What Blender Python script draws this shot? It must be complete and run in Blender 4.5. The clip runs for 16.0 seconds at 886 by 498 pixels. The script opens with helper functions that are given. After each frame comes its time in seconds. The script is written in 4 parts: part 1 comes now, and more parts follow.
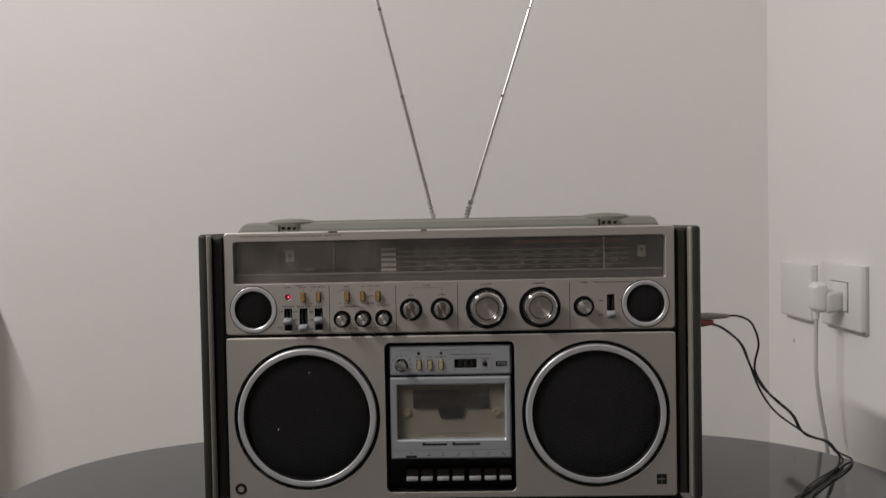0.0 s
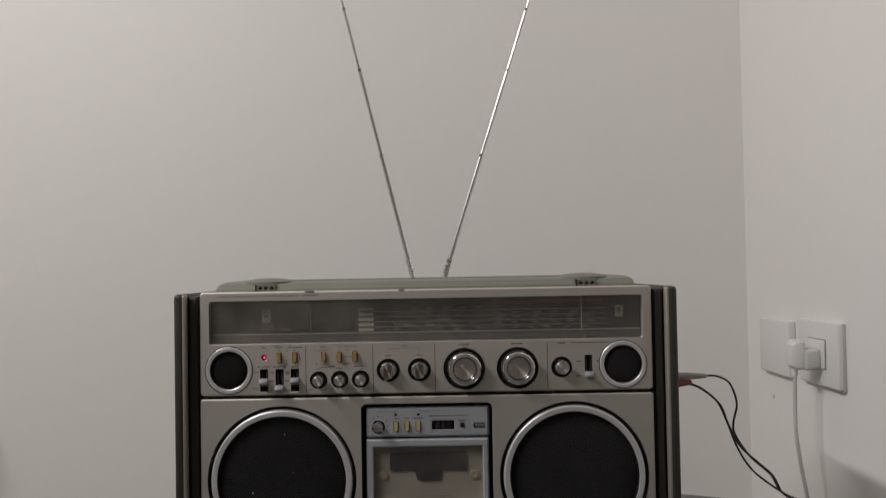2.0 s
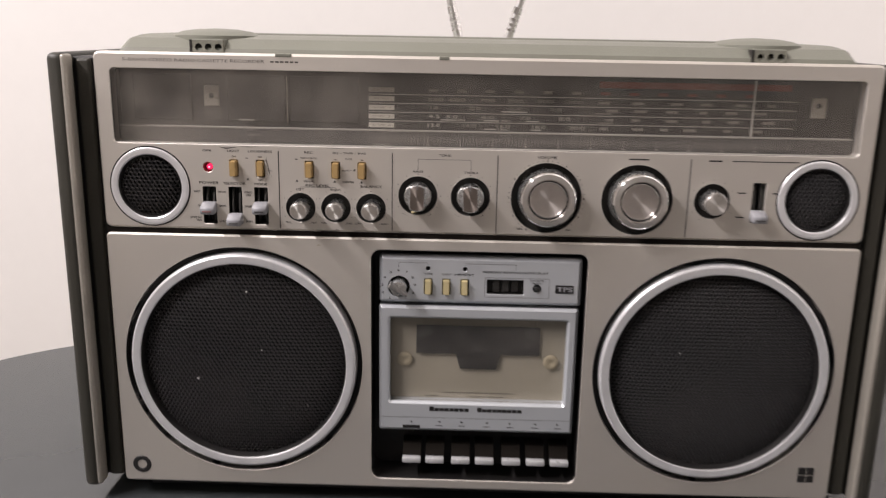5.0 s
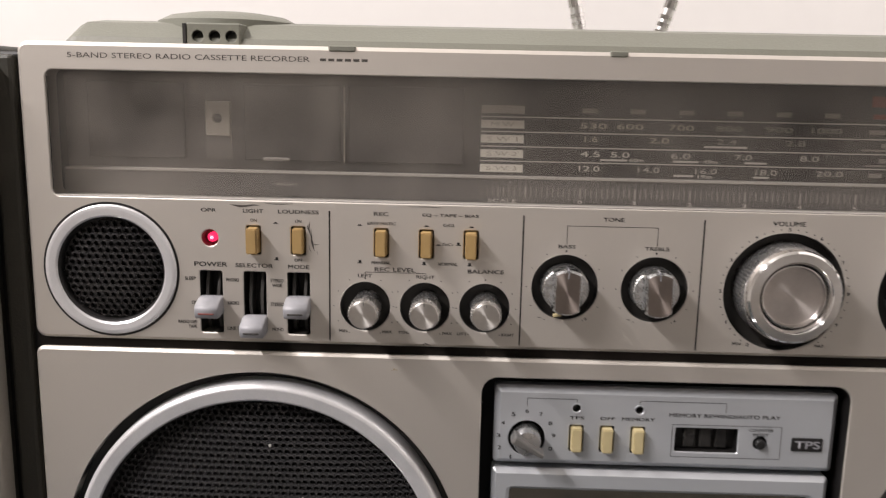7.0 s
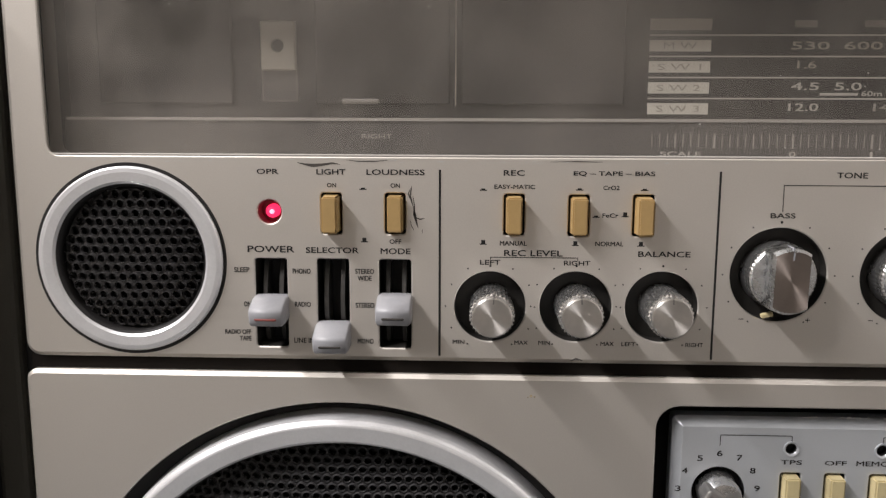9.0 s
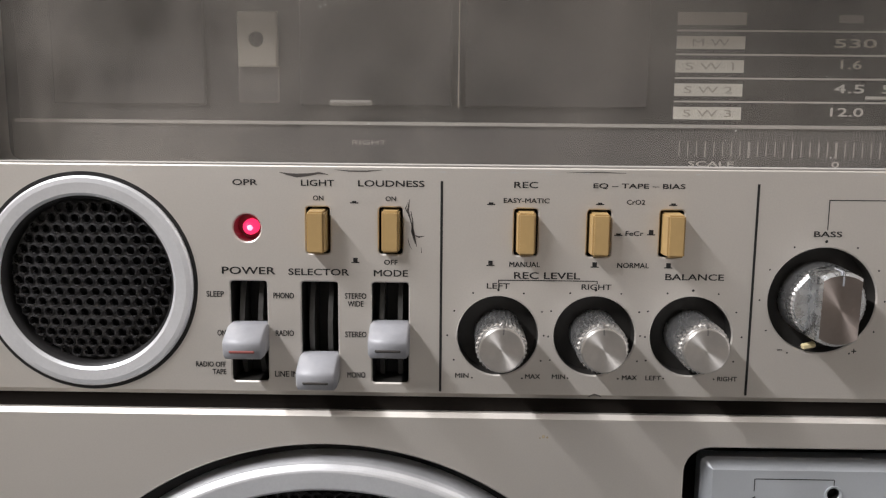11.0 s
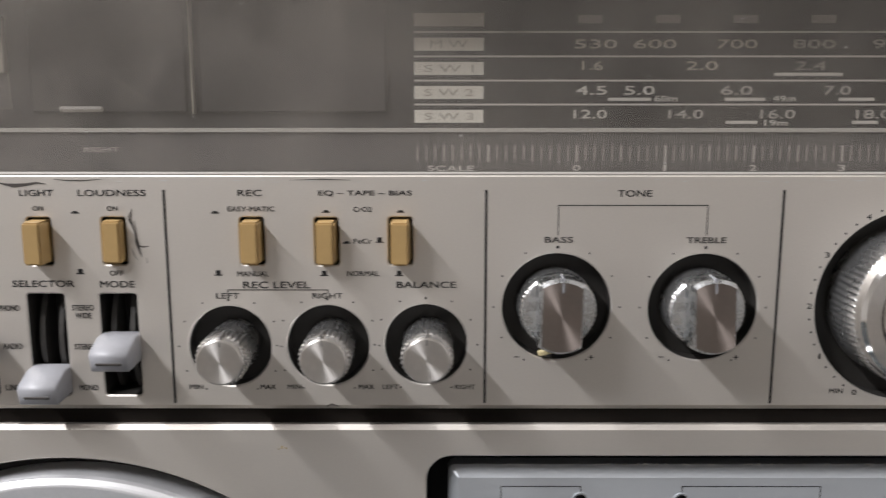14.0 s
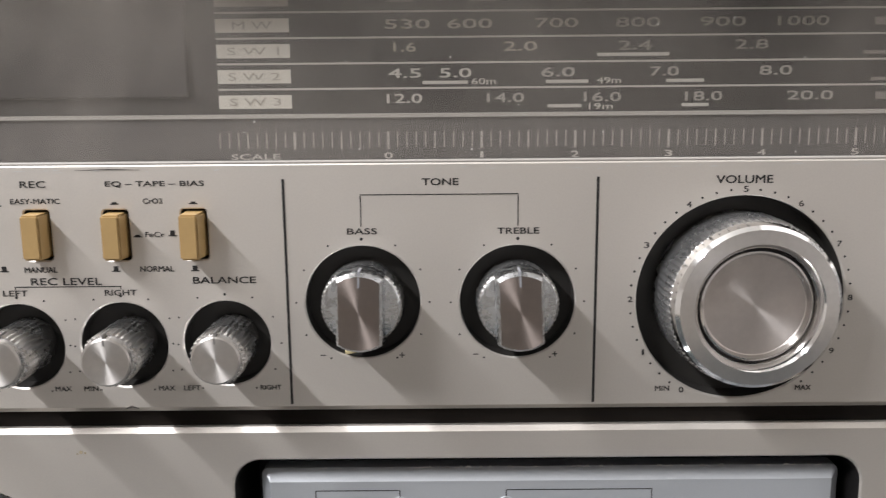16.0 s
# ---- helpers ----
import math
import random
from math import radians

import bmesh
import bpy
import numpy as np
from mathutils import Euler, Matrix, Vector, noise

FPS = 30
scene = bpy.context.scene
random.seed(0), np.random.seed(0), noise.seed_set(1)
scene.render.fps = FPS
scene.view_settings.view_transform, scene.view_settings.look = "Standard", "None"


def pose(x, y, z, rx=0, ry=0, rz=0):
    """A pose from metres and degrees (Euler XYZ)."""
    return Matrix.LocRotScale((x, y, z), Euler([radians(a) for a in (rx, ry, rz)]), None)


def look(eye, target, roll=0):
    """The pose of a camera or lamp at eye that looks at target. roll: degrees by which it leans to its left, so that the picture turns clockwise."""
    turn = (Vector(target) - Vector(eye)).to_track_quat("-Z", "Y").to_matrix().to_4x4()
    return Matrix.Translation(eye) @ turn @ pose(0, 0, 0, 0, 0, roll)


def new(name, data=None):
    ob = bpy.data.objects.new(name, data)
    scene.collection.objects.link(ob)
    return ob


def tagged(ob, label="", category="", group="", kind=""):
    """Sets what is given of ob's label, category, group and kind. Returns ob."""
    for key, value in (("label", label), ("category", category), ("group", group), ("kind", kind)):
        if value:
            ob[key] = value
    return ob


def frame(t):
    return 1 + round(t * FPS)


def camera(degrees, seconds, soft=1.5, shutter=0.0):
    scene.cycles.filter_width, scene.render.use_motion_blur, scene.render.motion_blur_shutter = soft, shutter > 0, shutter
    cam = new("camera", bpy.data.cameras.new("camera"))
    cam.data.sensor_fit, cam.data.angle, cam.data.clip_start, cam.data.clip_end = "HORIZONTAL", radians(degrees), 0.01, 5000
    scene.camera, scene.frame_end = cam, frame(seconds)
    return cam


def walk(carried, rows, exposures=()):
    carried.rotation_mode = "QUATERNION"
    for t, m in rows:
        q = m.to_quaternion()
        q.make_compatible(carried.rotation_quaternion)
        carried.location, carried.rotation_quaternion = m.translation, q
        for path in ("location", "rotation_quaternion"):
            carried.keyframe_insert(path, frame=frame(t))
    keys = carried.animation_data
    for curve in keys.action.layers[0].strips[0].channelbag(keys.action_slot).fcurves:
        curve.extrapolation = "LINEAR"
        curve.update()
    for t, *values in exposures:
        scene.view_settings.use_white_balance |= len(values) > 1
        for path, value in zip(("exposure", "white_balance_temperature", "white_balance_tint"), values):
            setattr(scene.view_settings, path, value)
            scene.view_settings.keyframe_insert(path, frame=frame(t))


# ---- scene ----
cam = camera(54.6, 16.0, soft=1.25, shutter=0.5)
PATH = [
    (0, (0.017, -0.89, 1.043), (-0.032, 1.109, 0.982), -1.1),
    (0.5, (0.019, -0.896, 1.059), (-0.002, 1.104, 1.062), -1.1),
    (1, (0.023, -0.896, 1.067), (0.014, 1.103, 1.143), -1.2),
    (1.5, (0.026, -0.895, 1.063), (0.017, 1.103, 1.151), -1.1),
    (2, (0.024, -0.89, 1.056), (0.014, 1.109, 1.105), -1.0),
    (2.5, (0.026, -0.871, 1.046), (0.014, 1.128, 0.997), -0.8),
    (3, (0.028, -0.805, 1.043), (0.013, 1.188, 0.872), -0.9),
    (5.5, (-0.038, -0.436, 1.053), (-0.0803, 1.498, 0.5431), 1.3),
    (6, (-0.063, -0.359, 1.026), (-0.0968, 1.586, 0.5611), 1.3),
    (6.5, (-0.067, -0.328, 1.023), (-0.0841, 1.631, 0.6173), 1.5),
    (7, (-0.077, -0.303, 1.024), (-0.1192, 1.661, 0.651), 1.2),
    (7.5, (-0.089, -0.28, 1.013), (-0.1181, 1.686, 0.6519), 1.2),
    (8, (-0.108, -0.248, 1.003), (-0.1496, 1.725, 0.6842), 0.8),
    (8.5, (-0.118, -0.228, 0.998), (-0.1712, 1.741, 0.653), 0.4),
    (9, (-0.115, -0.215, 0.994), (-0.1937, 1.758, 0.6749), 0.2),
    (11.5, (-0.122, -0.188, 0.994), (-0.143, 1.788, 0.6821), 0.5),
    (12, (-0.118, -0.188, 0.996), (-0.143, 1.786, 0.6759), 0.3),
    (12.5, (-0.113, -0.188, 0.993), (-0.1457, 1.784, 0.6603), 0.2),
    (13, (-0.102, -0.186, 0.997), (-0.1335, 1.785, 0.6587), 0.1),
    (13.5, (-0.085, -0.183, 0.996), (-0.1157, 1.787, 0.6537), 0.1),
    (14, (-0.064, -0.184, 0.999), (-0.0664, 1.785, 0.6499), 0.0),
    (14.5, (-0.05, -0.182, 0.998), (-0.0948, 1.789, 0.6597), -0.5),
    (15, (-0.039, -0.178, 0.998), (-0.0672, 1.792, 0.6554), -0.5),
    (15.5, (-0.031, -0.176, 0.996), (-0.034, 1.792, 0.6421), -0.5),
    (16, (-0.022, -0.174, 0.997), (-0.0271, 1.792, 0.6309), -0.5),
]
EXPOSURES = [(0.0, -0.28, 6500, 10), (0.7, -0.52, 6500, 10), (1.3, -0.55, 6500, 10), (1.8, -0.45, 6500, 10), (2.2, -0.28, 6500, 10), (3.0, 0.1, 6500, 12), (5.5, 1.0, 6750, 15), (6.0, 1.08, 6880, 15), (6.5, 0.98, 6580, 13), (7.0, 0.92, 6650, 13),
             (8.0, 0.89, 6650, 12), (9.0, 0.9, 6500, 10), (12.5, 1.05, 6200, 9), (14.0, 1.03, 6200, 9), (16.0, 1.27, 6200, 9)]
walk(cam, [(t, look(eye, target, roll)) for t, eye, target, roll in PATH], EXPOSURES)

# ---- world and light ----
world = bpy.data.worlds.new("world")
scene.world = world
world.use_nodes = True
world.node_tree.nodes["Background"].inputs[0].default_value = (0.9, 0.93, 1.0, 1)
world.node_tree.nodes["Background"].inputs[1].default_value = 0.05

# unseen west and south sides lie far back to darken metal reflections
ROOM = dict(x0=-2.6, x1=0.555, x2=2.6, y0=-5.2, y1=0.64, y2=-0.3, z1=2.7)
TZ = 0.742  # table top


# a wall tube, running out from the north wall, high on the left
LAMP = Vector((-1.38, -0.72, 2.42))
tube_data = bpy.data.lights.new("tube_light", "AREA")
tube_data.shape, tube_data.size, tube_data.size_y, tube_data.energy, tube_data.color = "RECTANGLE", 1.15, 0.06, 40.0, (1.0, 0.965, 0.955)
lamp_z = (LAMP - Vector((0.0, -0.72, 0.95))).normalized()
lamp_x = Vector((0, 1, 0))
lamp_y = lamp_z.cross(lamp_x)
new("tube_light", tube_data).matrix_world = Matrix.Translation(LAMP) @ Matrix((lamp_x, lamp_y, lamp_z)).transposed().to_4x4()


# ---- materials ----
def srgb(r, g, b):
    return tuple((c / 255 / 12.92) if c <= 10 else ((c / 255 + 0.055) / 1.055) ** 2.4 for c in (r, g, b)) + (1,)


def material(name, color, rough=0.5, metal=0.0, vary=0.06, grain=300.0, bump=0.0, stain=0.0, stain_scale=6.0, coat=0.0,
             rough_vary=0.08, stain_color=None, bump_scale=None, ior=1.45, spec=0.5):
    m = bpy.data.materials.new(name)
    m.use_nodes = True
    nt = m.node_tree
    n, l = nt.nodes, nt.links
    b = n["Principled BSDF"]
    b.inputs["Roughness"].default_value, b.inputs["Metallic"].default_value = rough, metal
    b.inputs["Coat Weight"].default_value, b.inputs["IOR"].default_value = coat, ior
    b.inputs["Specular IOR Level"].default_value = spec
    co = n.new("ShaderNodeTexCoord")
    fine = n.new("ShaderNodeTexNoise")
    fine.inputs["Scale"].default_value, fine.inputs["Detail"].default_value = grain, 3
    l.new(co.outputs["Object"], fine.inputs["Vector"])
    big = n.new("ShaderNodeTexNoise")
    big.inputs["Scale"].default_value, big.inputs["Detail"].default_value = stain_scale, 6
    l.new(co.outputs["Object"], big.inputs["Vector"])
    base = n.new("ShaderNodeMix")
    base.data_type = "RGBA"
    c = color
    base.inputs["A"].default_value = tuple(v * (1 - vary) for v in c[:3]) + (1,)
    base.inputs["B"].default_value = tuple(min(1, v * (1 + vary)) for v in c[:3]) + (1,)
    l.new(fine.outputs["Fac"], base.inputs["Factor"])
    last = base.outputs["Result"]
    if stain:
        ramp = n.new("ShaderNodeMapRange")
        ramp.inputs["From Min"].default_value, ramp.inputs["From Max"].default_value = 0.45, 0.72
        ramp.inputs["To Max"].default_value = stain
        l.new(big.outputs["Fac"], ramp.inputs["Value"])
        mix = n.new("ShaderNodeMix")
        mix.data_type = "RGBA"
        l.new(ramp.outputs["Result"], mix.inputs["Factor"])
        l.new(last, mix.inputs["A"])
        mix.inputs["B"].default_value = stain_color or tuple(v * 0.6 for v in c[:3]) + (1,)
        last = mix.outputs["Result"]
    l.new(last, b.inputs["Base Color"])
    rr = n.new("ShaderNodeMapRange")
    rr.inputs["To Min"].default_value, rr.inputs["To Max"].default_value = max(0.01, rough - rough_vary), min(1, rough + rough_vary)
    l.new(big.outputs["Fac"], rr.inputs["Value"])
    l.new(rr.outputs["Result"], b.inputs["Roughness"])
    if bump:
        bp = n.new("ShaderNodeBump")
        bp.inputs["Strength"].default_value, bp.inputs["Distance"].default_value = bump, 0.0006
        if bump_scale:
            f2 = n.new("ShaderNodeTexNoise")
            f2.inputs["Scale"].default_value, f2.inputs["Detail"].default_value = bump_scale, 4
            l.new(co.outputs["Object"], f2.inputs["Vector"])
            l.new(f2.outputs["Fac"], bp.inputs["Height"])
        else:
            l.new(fine.outputs["Fac"], bp.inputs["Height"])
        l.new(bp.outputs["Normal"], b.inputs["Normal"])
    return m


def spun(name, color, rough=0.45, aniso=0.80):
    """Turned metal: the highlight runs in wedges from the middle."""
    m = material(name, color, rough, 1.0, vary=0.08, grain=900, rough_vary=0.05, stain=0.25, stain_scale=60)
    nt = m.node_tree
    b = nt.nodes["Principled BSDF"]
    b.inputs["Anisotropic"].default_value, b.inputs["Anisotropic Rotation"].default_value = aniso, 0.25
    tan = nt.nodes.new("ShaderNodeTangent")
    tan.direction_type, tan.axis = "RADIAL", "Y"
    nt.links.new(tan.outputs["Tangent"], b.inputs["Tangent"])
    return m


M = {}
M["wall"] = material("wall_paint", (0.81, 0.79, 0.77, 1), 0.6, vary=0.015, grain=60, bump=0.10, bump_scale=25, stain=0.10, stain_scale=2.2,
                     stain_color=(0.74, 0.72, 0.70, 1))
M["ceil"] = material("ceiling_paint", (0.8, 0.79, 0.77, 1), 0.8, vary=0.02, grain=40)
M["floor"] = material("floor_tile", (0.45, 0.41, 0.36, 1), 0.3, vary=0.1, grain=8, stain=0.2)
M["champ"] = material("champagne_paint", (0.645, 0.607, 0.563, 1), 0.54, 0.86, vary=0.05, grain=2500, bump=0.05, stain=0.2, stain_scale=14,
                      stain_color=(0.555, 0.507, 0.44, 1))
M["silver"] = material("silver_paint", (0.56, 0.583, 0.615, 1), 0.36, 0.5, vary=0.05, grain=2500, bump=0.04, stain=0.12, stain_scale=20)
M["olive"] = material("olive_plastic", (0.036, 0.034, 0.027, 1), 0.5, vary=0.08, grain=1200, bump=0.25, stain=0.25, stain_scale=18,
                      stain_color=(0.058, 0.054, 0.043, 1))
M["top"] = material("grey_green_plastic", (0.175, 0.176, 0.145, 1), 0.5, vary=0.06, grain=1200, bump=0.2, stain=0.3, stain_scale=15,
                    stain_color=(0.235, 0.24, 0.20, 1))
M["black"] = material("black_plastic", (0.012, 0.011, 0.011, 1), 0.5, vary=0.2, grain=800, bump=0.1)
M["well"] = material("dark_well", (0.02, 0.018, 0.016, 1), 0.6, vary=0.2, grain=500)
M["mesh"] = material("grille_metal", (0.066, 0.064, 0.066, 1), 0.2, 0.2, coat=0.4, vary=0.3, grain=700, stain=0.4, stain_scale=25,
                     stain_color=(0.085, 0.08, 0.08, 1))
M["cone"] = material("paper_cone", (0.032, 0.031, 0.031, 1), 0.8)
M["ring"] = material("satin_aluminium", (0.80, 0.80, 0.82, 1), 0.36, 0.60, vary=0.06, grain=1500, stain=0.3, stain_scale=60)
M["spun"] = spun("spun_aluminium", (0.66, 0.63, 0.60, 1))
# spun metal again, base darkened for the dim room its face mirrors
M["spun_dark"] = spun("dim_reflection_metal", (0.60, 0.555, 0.53, 1), 0.42)
M["spun_rim"] = spun("bright_turned_rim", (0.72, 0.70, 0.685, 1), 0.30, 0.6)
# brown base colour paints the dark reflection on the tone grips
M["spun_brown"] = spun("brown_reflection_metal", (0.30, 0.255, 0.23, 1), 0.5)
M["chrome"] = material("polished_metal", (0.76, 0.75, 0.74, 1), 0.10, 1.0, vary=0.05, grain=600, stain=0.2, stain_scale=90)
M["mast"] = material("worn_chrome_tube", (0.80, 0.79, 0.78, 1), 0.30, 1.0, vary=0.08, grain=400, stain=0.3, stain_scale=60)
M["knurl"] = material("knurled_metal", (0.66, 0.655, 0.65, 1), 0.27, 0.95, vary=0.1, grain=1500, stain=0.3, stain_scale=150)
M["flank"] = material("scratched_polish", (0.60, 0.62, 0.64, 1), 0.26, 1.0, vary=0.15, grain=700, stain=0.5, stain_scale=500, stain_color=(0.85, 0.85, 0.85, 1), rough_vary=0.2, bump=0.15)
M["bevel"] = material("dull_bevel", (0.36, 0.35, 0.34, 1), 0.42, 0.9, vary=0.15, grain=500, stain=0.5, stain_scale=60)
M["mustard"] = material("mustard_plastic", srgb(166, 138, 92), 0.42, vary=0.06, grain=900, stain=0.2, stain_scale=120)
M["cream"] = material("cream_plastic", srgb(188, 174, 134), 0.45, vary=0.06, grain=900)
M["cap"] = material("pale_grey_plastic", srgb(146, 146, 150), 0.42, vary=0.05, grain=900, bump=0.1, stain=0.4, stain_scale=150)
M["ink"] = material("dark_print", (0.010, 0.009, 0.009, 1), 0.6)
M["pale_ink"] = material("pale_print", (0.52, 0.49, 0.44, 1), 0.6)
M["dial"] = material("dial_plate", (0.030, 0.026, 0.023, 1), 0.55, vary=0.2, grain=90, stain=0.75, stain_scale=16, stain_color=(0.075, 0.066, 0.059, 1))
M["ledge"] = material("dial_ledge", (0.085, 0.078, 0.072, 1), 0.45, vary=0.15, grain=200, stain=0.3, stain_scale=25, stain_color=(0.09, 0.083, 0.075, 1))
M["ledwell"] = material("brown_well", (0.16, 0.085, 0.075, 1), 0.5)
M["scratch"] = material("bare_scratch", (0.07, 0.062, 0.055, 1), 0.5)
M["lampink"] = material("pale_lamp_plastic", (0.36, 0.325, 0.27, 1), 0.5, stain=0.3, stain_scale=90)
M["keyw"] = material("pale_key_plastic", (0.62, 0.62, 0.63, 1), 0.28, 0.4, stain=0.2, stain_scale=80)
M["hub"] = material("yellowed_hub", (0.37, 0.315, 0.215, 1), 0.5, stain=0.3, stain_scale=90)
M["barpale"] = material("pale_bar_print", (0.66, 0.62, 0.54, 1), 0.6)
M["faint_ink"] = material("worn_print", (0.36, 0.335, 0.30, 1), 0.6)
M["tagink"] = material("dim_print", (0.24, 0.22, 0.195, 1), 0.6)
M["recink"] = material("faint_print", (0.20, 0.18, 0.16, 1), 0.6)
M["redrow"] = material("faded_red_print", (0.20, 0.045, 0.028, 1), 0.6)
M["tape"] = material("tape_shell", (0.33, 0.295, 0.23, 1), 0.5, vary=0.05, grain=200, stain=0.25, stain_scale=40)
M["smoke"] = material("smoke_window", (0.018, 0.017, 0.017, 1), 0.25, vary=0.2, grain=200, stain=0.5, stain_scale=70, stain_color=(0.07, 0.066, 0.062, 1))
M["white"] = material("white_plastic", (0.74, 0.73, 0.71, 1), 0.35, vary=0.02, grain=300)
M["cordw"] = material("white_cord", (0.60, 0.59, 0.57, 1), 0.5, vary=0.04)
M["rubber"] = material("black_rubber", (0.014, 0.014, 0.014, 1), 0.45, vary=0.2, grain=400)
M["gap"] = material("deep_black_gap", (0.010, 0.0078, 0.0062, 1), 0.9, spec=0.15)
M["rail"] = material("worn_slot_rail", (0.050, 0.047, 0.044, 1), 0.4, vary=0.2, grain=400, stain=0.3, stain_scale=200, stain_color=(0.10, 0.095, 0.088, 1))
M["redp"] = material("red_plastic", (0.36, 0.10, 0.075, 1), 0.45)
M["redline"] = material("dull_red_paint", (0.26, 0.075, 0.065, 1), 0.5)
M["groove"] = material("dark_groove", (0.05, 0.044, 0.04, 1), 0.6)
M["greyp"] = material("grey_plug_plastic", (0.45, 0.42, 0.40, 1), 0.45)
M["glasstop"] = material("black_glass", (0.045, 0.05, 0.052, 1), 0.07, vary=0.1, grain=20, rough_vary=0.03, ior=1.55)
M["leg"] = material("black_metal", (0.02, 0.02, 0.02, 1), 0.4, 0.5)
M["trimm"] = material("brushed_trim", (0.40, 0.37, 0.325, 1), 0.42, 0.45, vary=0.1, grain=700, stain=0.3, stain_scale=30)
M["trimp"] = material("scuffed_edge", (0.33, 0.31, 0.285, 1), 0.5, stain=0.5, stain_scale=120, stain_color=(0.30, 0.28, 0.25, 1))
# also colours the shade drawn along the wall plates' edges
M["mark"] = material("wall_mark", (0.52, 0.51, 0.50, 1), 0.8)
M["rust"] = material("worn_spot", (0.40, 0.33, 0.22, 1), 0.7)


def glass_material(name, dust_lo, dust_hi, scale, tint=(0.55, 0.51, 0.46, 1), lo=0.3, hi=0.7, film=0.0, haze_drift=None, rim=None):
    """A clear pane under a film of dust; its drift along x paints lamp haze, rim thins the left edge."""
    m = bpy.data.materials.new(name)
    m.use_nodes = True
    nt = m.node_tree
    n, l = nt.nodes, nt.links
    n.remove(n["Principled BSDF"])
    out = n["Material Output"]
    clear, gloss = n.new("ShaderNodeBsdfTransparent"), n.new("ShaderNodeBsdfGlossy")
    matt, sheen, dusty = n.new("ShaderNodeBsdfDiffuse"), n.new("ShaderNodeBsdfGlossy"), n.new("ShaderNodeMixShader")
    matt.inputs["Color"].default_value = tint
    sheen.inputs["Color"].default_value, sheen.inputs["Roughness"].default_value = tuple(min(1, 1.75 * v) for v in tint), 0.42
    dusty.inputs["Fac"].default_value = film
    l.new(matt.outputs[0], dusty.inputs[1])
    l.new(sheen.outputs[0], dusty.inputs[2])
    gloss.inputs["Roughness"].default_value = 0.12
    co, no = n.new("ShaderNodeTexCoord"), n.new("ShaderNodeTexNoise")
    mp = n.new("ShaderNodeMapping")
    mp.inputs["Scale"].default_value = (1.0, 1.0, 0.7)
    no.inputs["Scale"].default_value, no.inputs["Detail"].default_value, no.inputs["Roughness"].default_value = scale, 8, 0.66
    l.new(co.outputs["Object"], mp.inputs["Vector"])
    l.new(mp.outputs["Vector"], no.inputs["Vector"])
    mr = n.new("ShaderNodeMapRange")
    mr.inputs["From Min"].default_value, mr.inputs["From Max"].default_value = lo, hi
    mr.inputs["To Min"].default_value, mr.inputs["To Max"].default_value = dust_lo, dust_hi
    l.new(no.outputs["Fac"], mr.inputs["Value"])
    a, bmix = n.new("ShaderNodeMixShader"), n.new("ShaderNodeMixShader")
    amount = mr.outputs["Result"]
    if haze_drift:
        sx, along, times = n.new("ShaderNodeSeparateXYZ"), n.new("ShaderNodeMapRange"), n.new("ShaderNodeMath")
        l.new(co.outputs["Object"], sx.inputs[0])
        l.new(sx.outputs["X"], along.inputs["Value"])
        for key, v in zip(("From Min", "From Max", "To Min", "To Max"), haze_drift):
            along.inputs[key].default_value = v
        times.operation = "MULTIPLY"
        l.new(amount, times.inputs[0])
        l.new(along.outputs["Result"], times.inputs[1])
        amount = times.outputs[0]
        if rim:
            edge, less = n.new("ShaderNodeMapRange"), n.new("ShaderNodeMath")
            l.new(sx.outputs["X"], edge.inputs["Value"])
            for key, v in zip(("From Min", "From Max", "To Min", "To Max"), rim):
                edge.inputs[key].default_value = v
            less.operation = "MULTIPLY"
            l.new(amount, less.inputs[0])
            l.new(edge.outputs["Result"], less.inputs[1])
            amount = less.outputs[0]
    l.new(amount, a.inputs["Fac"])
    l.new(clear.outputs[0], a.inputs[1])
    l.new(dusty.outputs[0], a.inputs[2])
    fr = n.new("ShaderNodeFresnel")
    fr.inputs["IOR"].default_value = 1.45
    l.new(fr.outputs[0], bmix.inputs["Fac"])
    l.new(a.outputs[0], bmix.inputs[1])
    l.new(gloss.outputs[0], bmix.inputs[2])
    l.new(bmix.outputs[0], out.inputs["Surface"])
    return m


# dust amount raised towards the left to paint the lamp's haze
M["pane"] = glass_material("dusty_hazed_pane", 0.03, 0.18, 19, lo=0.36, hi=0.76, film=0.85, haze_drift=(-0.17, 0.0, 1.4, 0.72), rim=(-0.224, -0.212, 0.25, 1.0))
M["door_pane"] = glass_material("hazy_cassette_pane", 0.012, 0.06, 30)
led = bpy.data.materials.new("red_led_glow")
led.use_nodes = True
led.node_tree.nodes["Principled BSDF"].inputs["Base Color"].default_value = (0.8, 0.02, 0.06, 1)
led.node_tree.nodes["Principled BSDF"].inputs["Emission Color"].default_value = (1.0, 0.03, 0.12, 1)
led.node_tree.nodes["Principled BSDF"].inputs["Emission Strength"].default_value = 0.7
M["led"] = led
ledc = bpy.data.materials.new("led_core_glow")
ledc.use_nodes = True
ledc.node_tree.nodes["Principled BSDF"].inputs["Emission Color"].default_value = (1.0, 0.16, 0.36, 1)
ledc.node_tree.nodes["Principled BSDF"].inputs["Emission Strength"].default_value = 0.75
M["ledc"] = ledc

# ---- mesh helpers (lengths in millimetres, local to the thing) ----
MM = 0.001


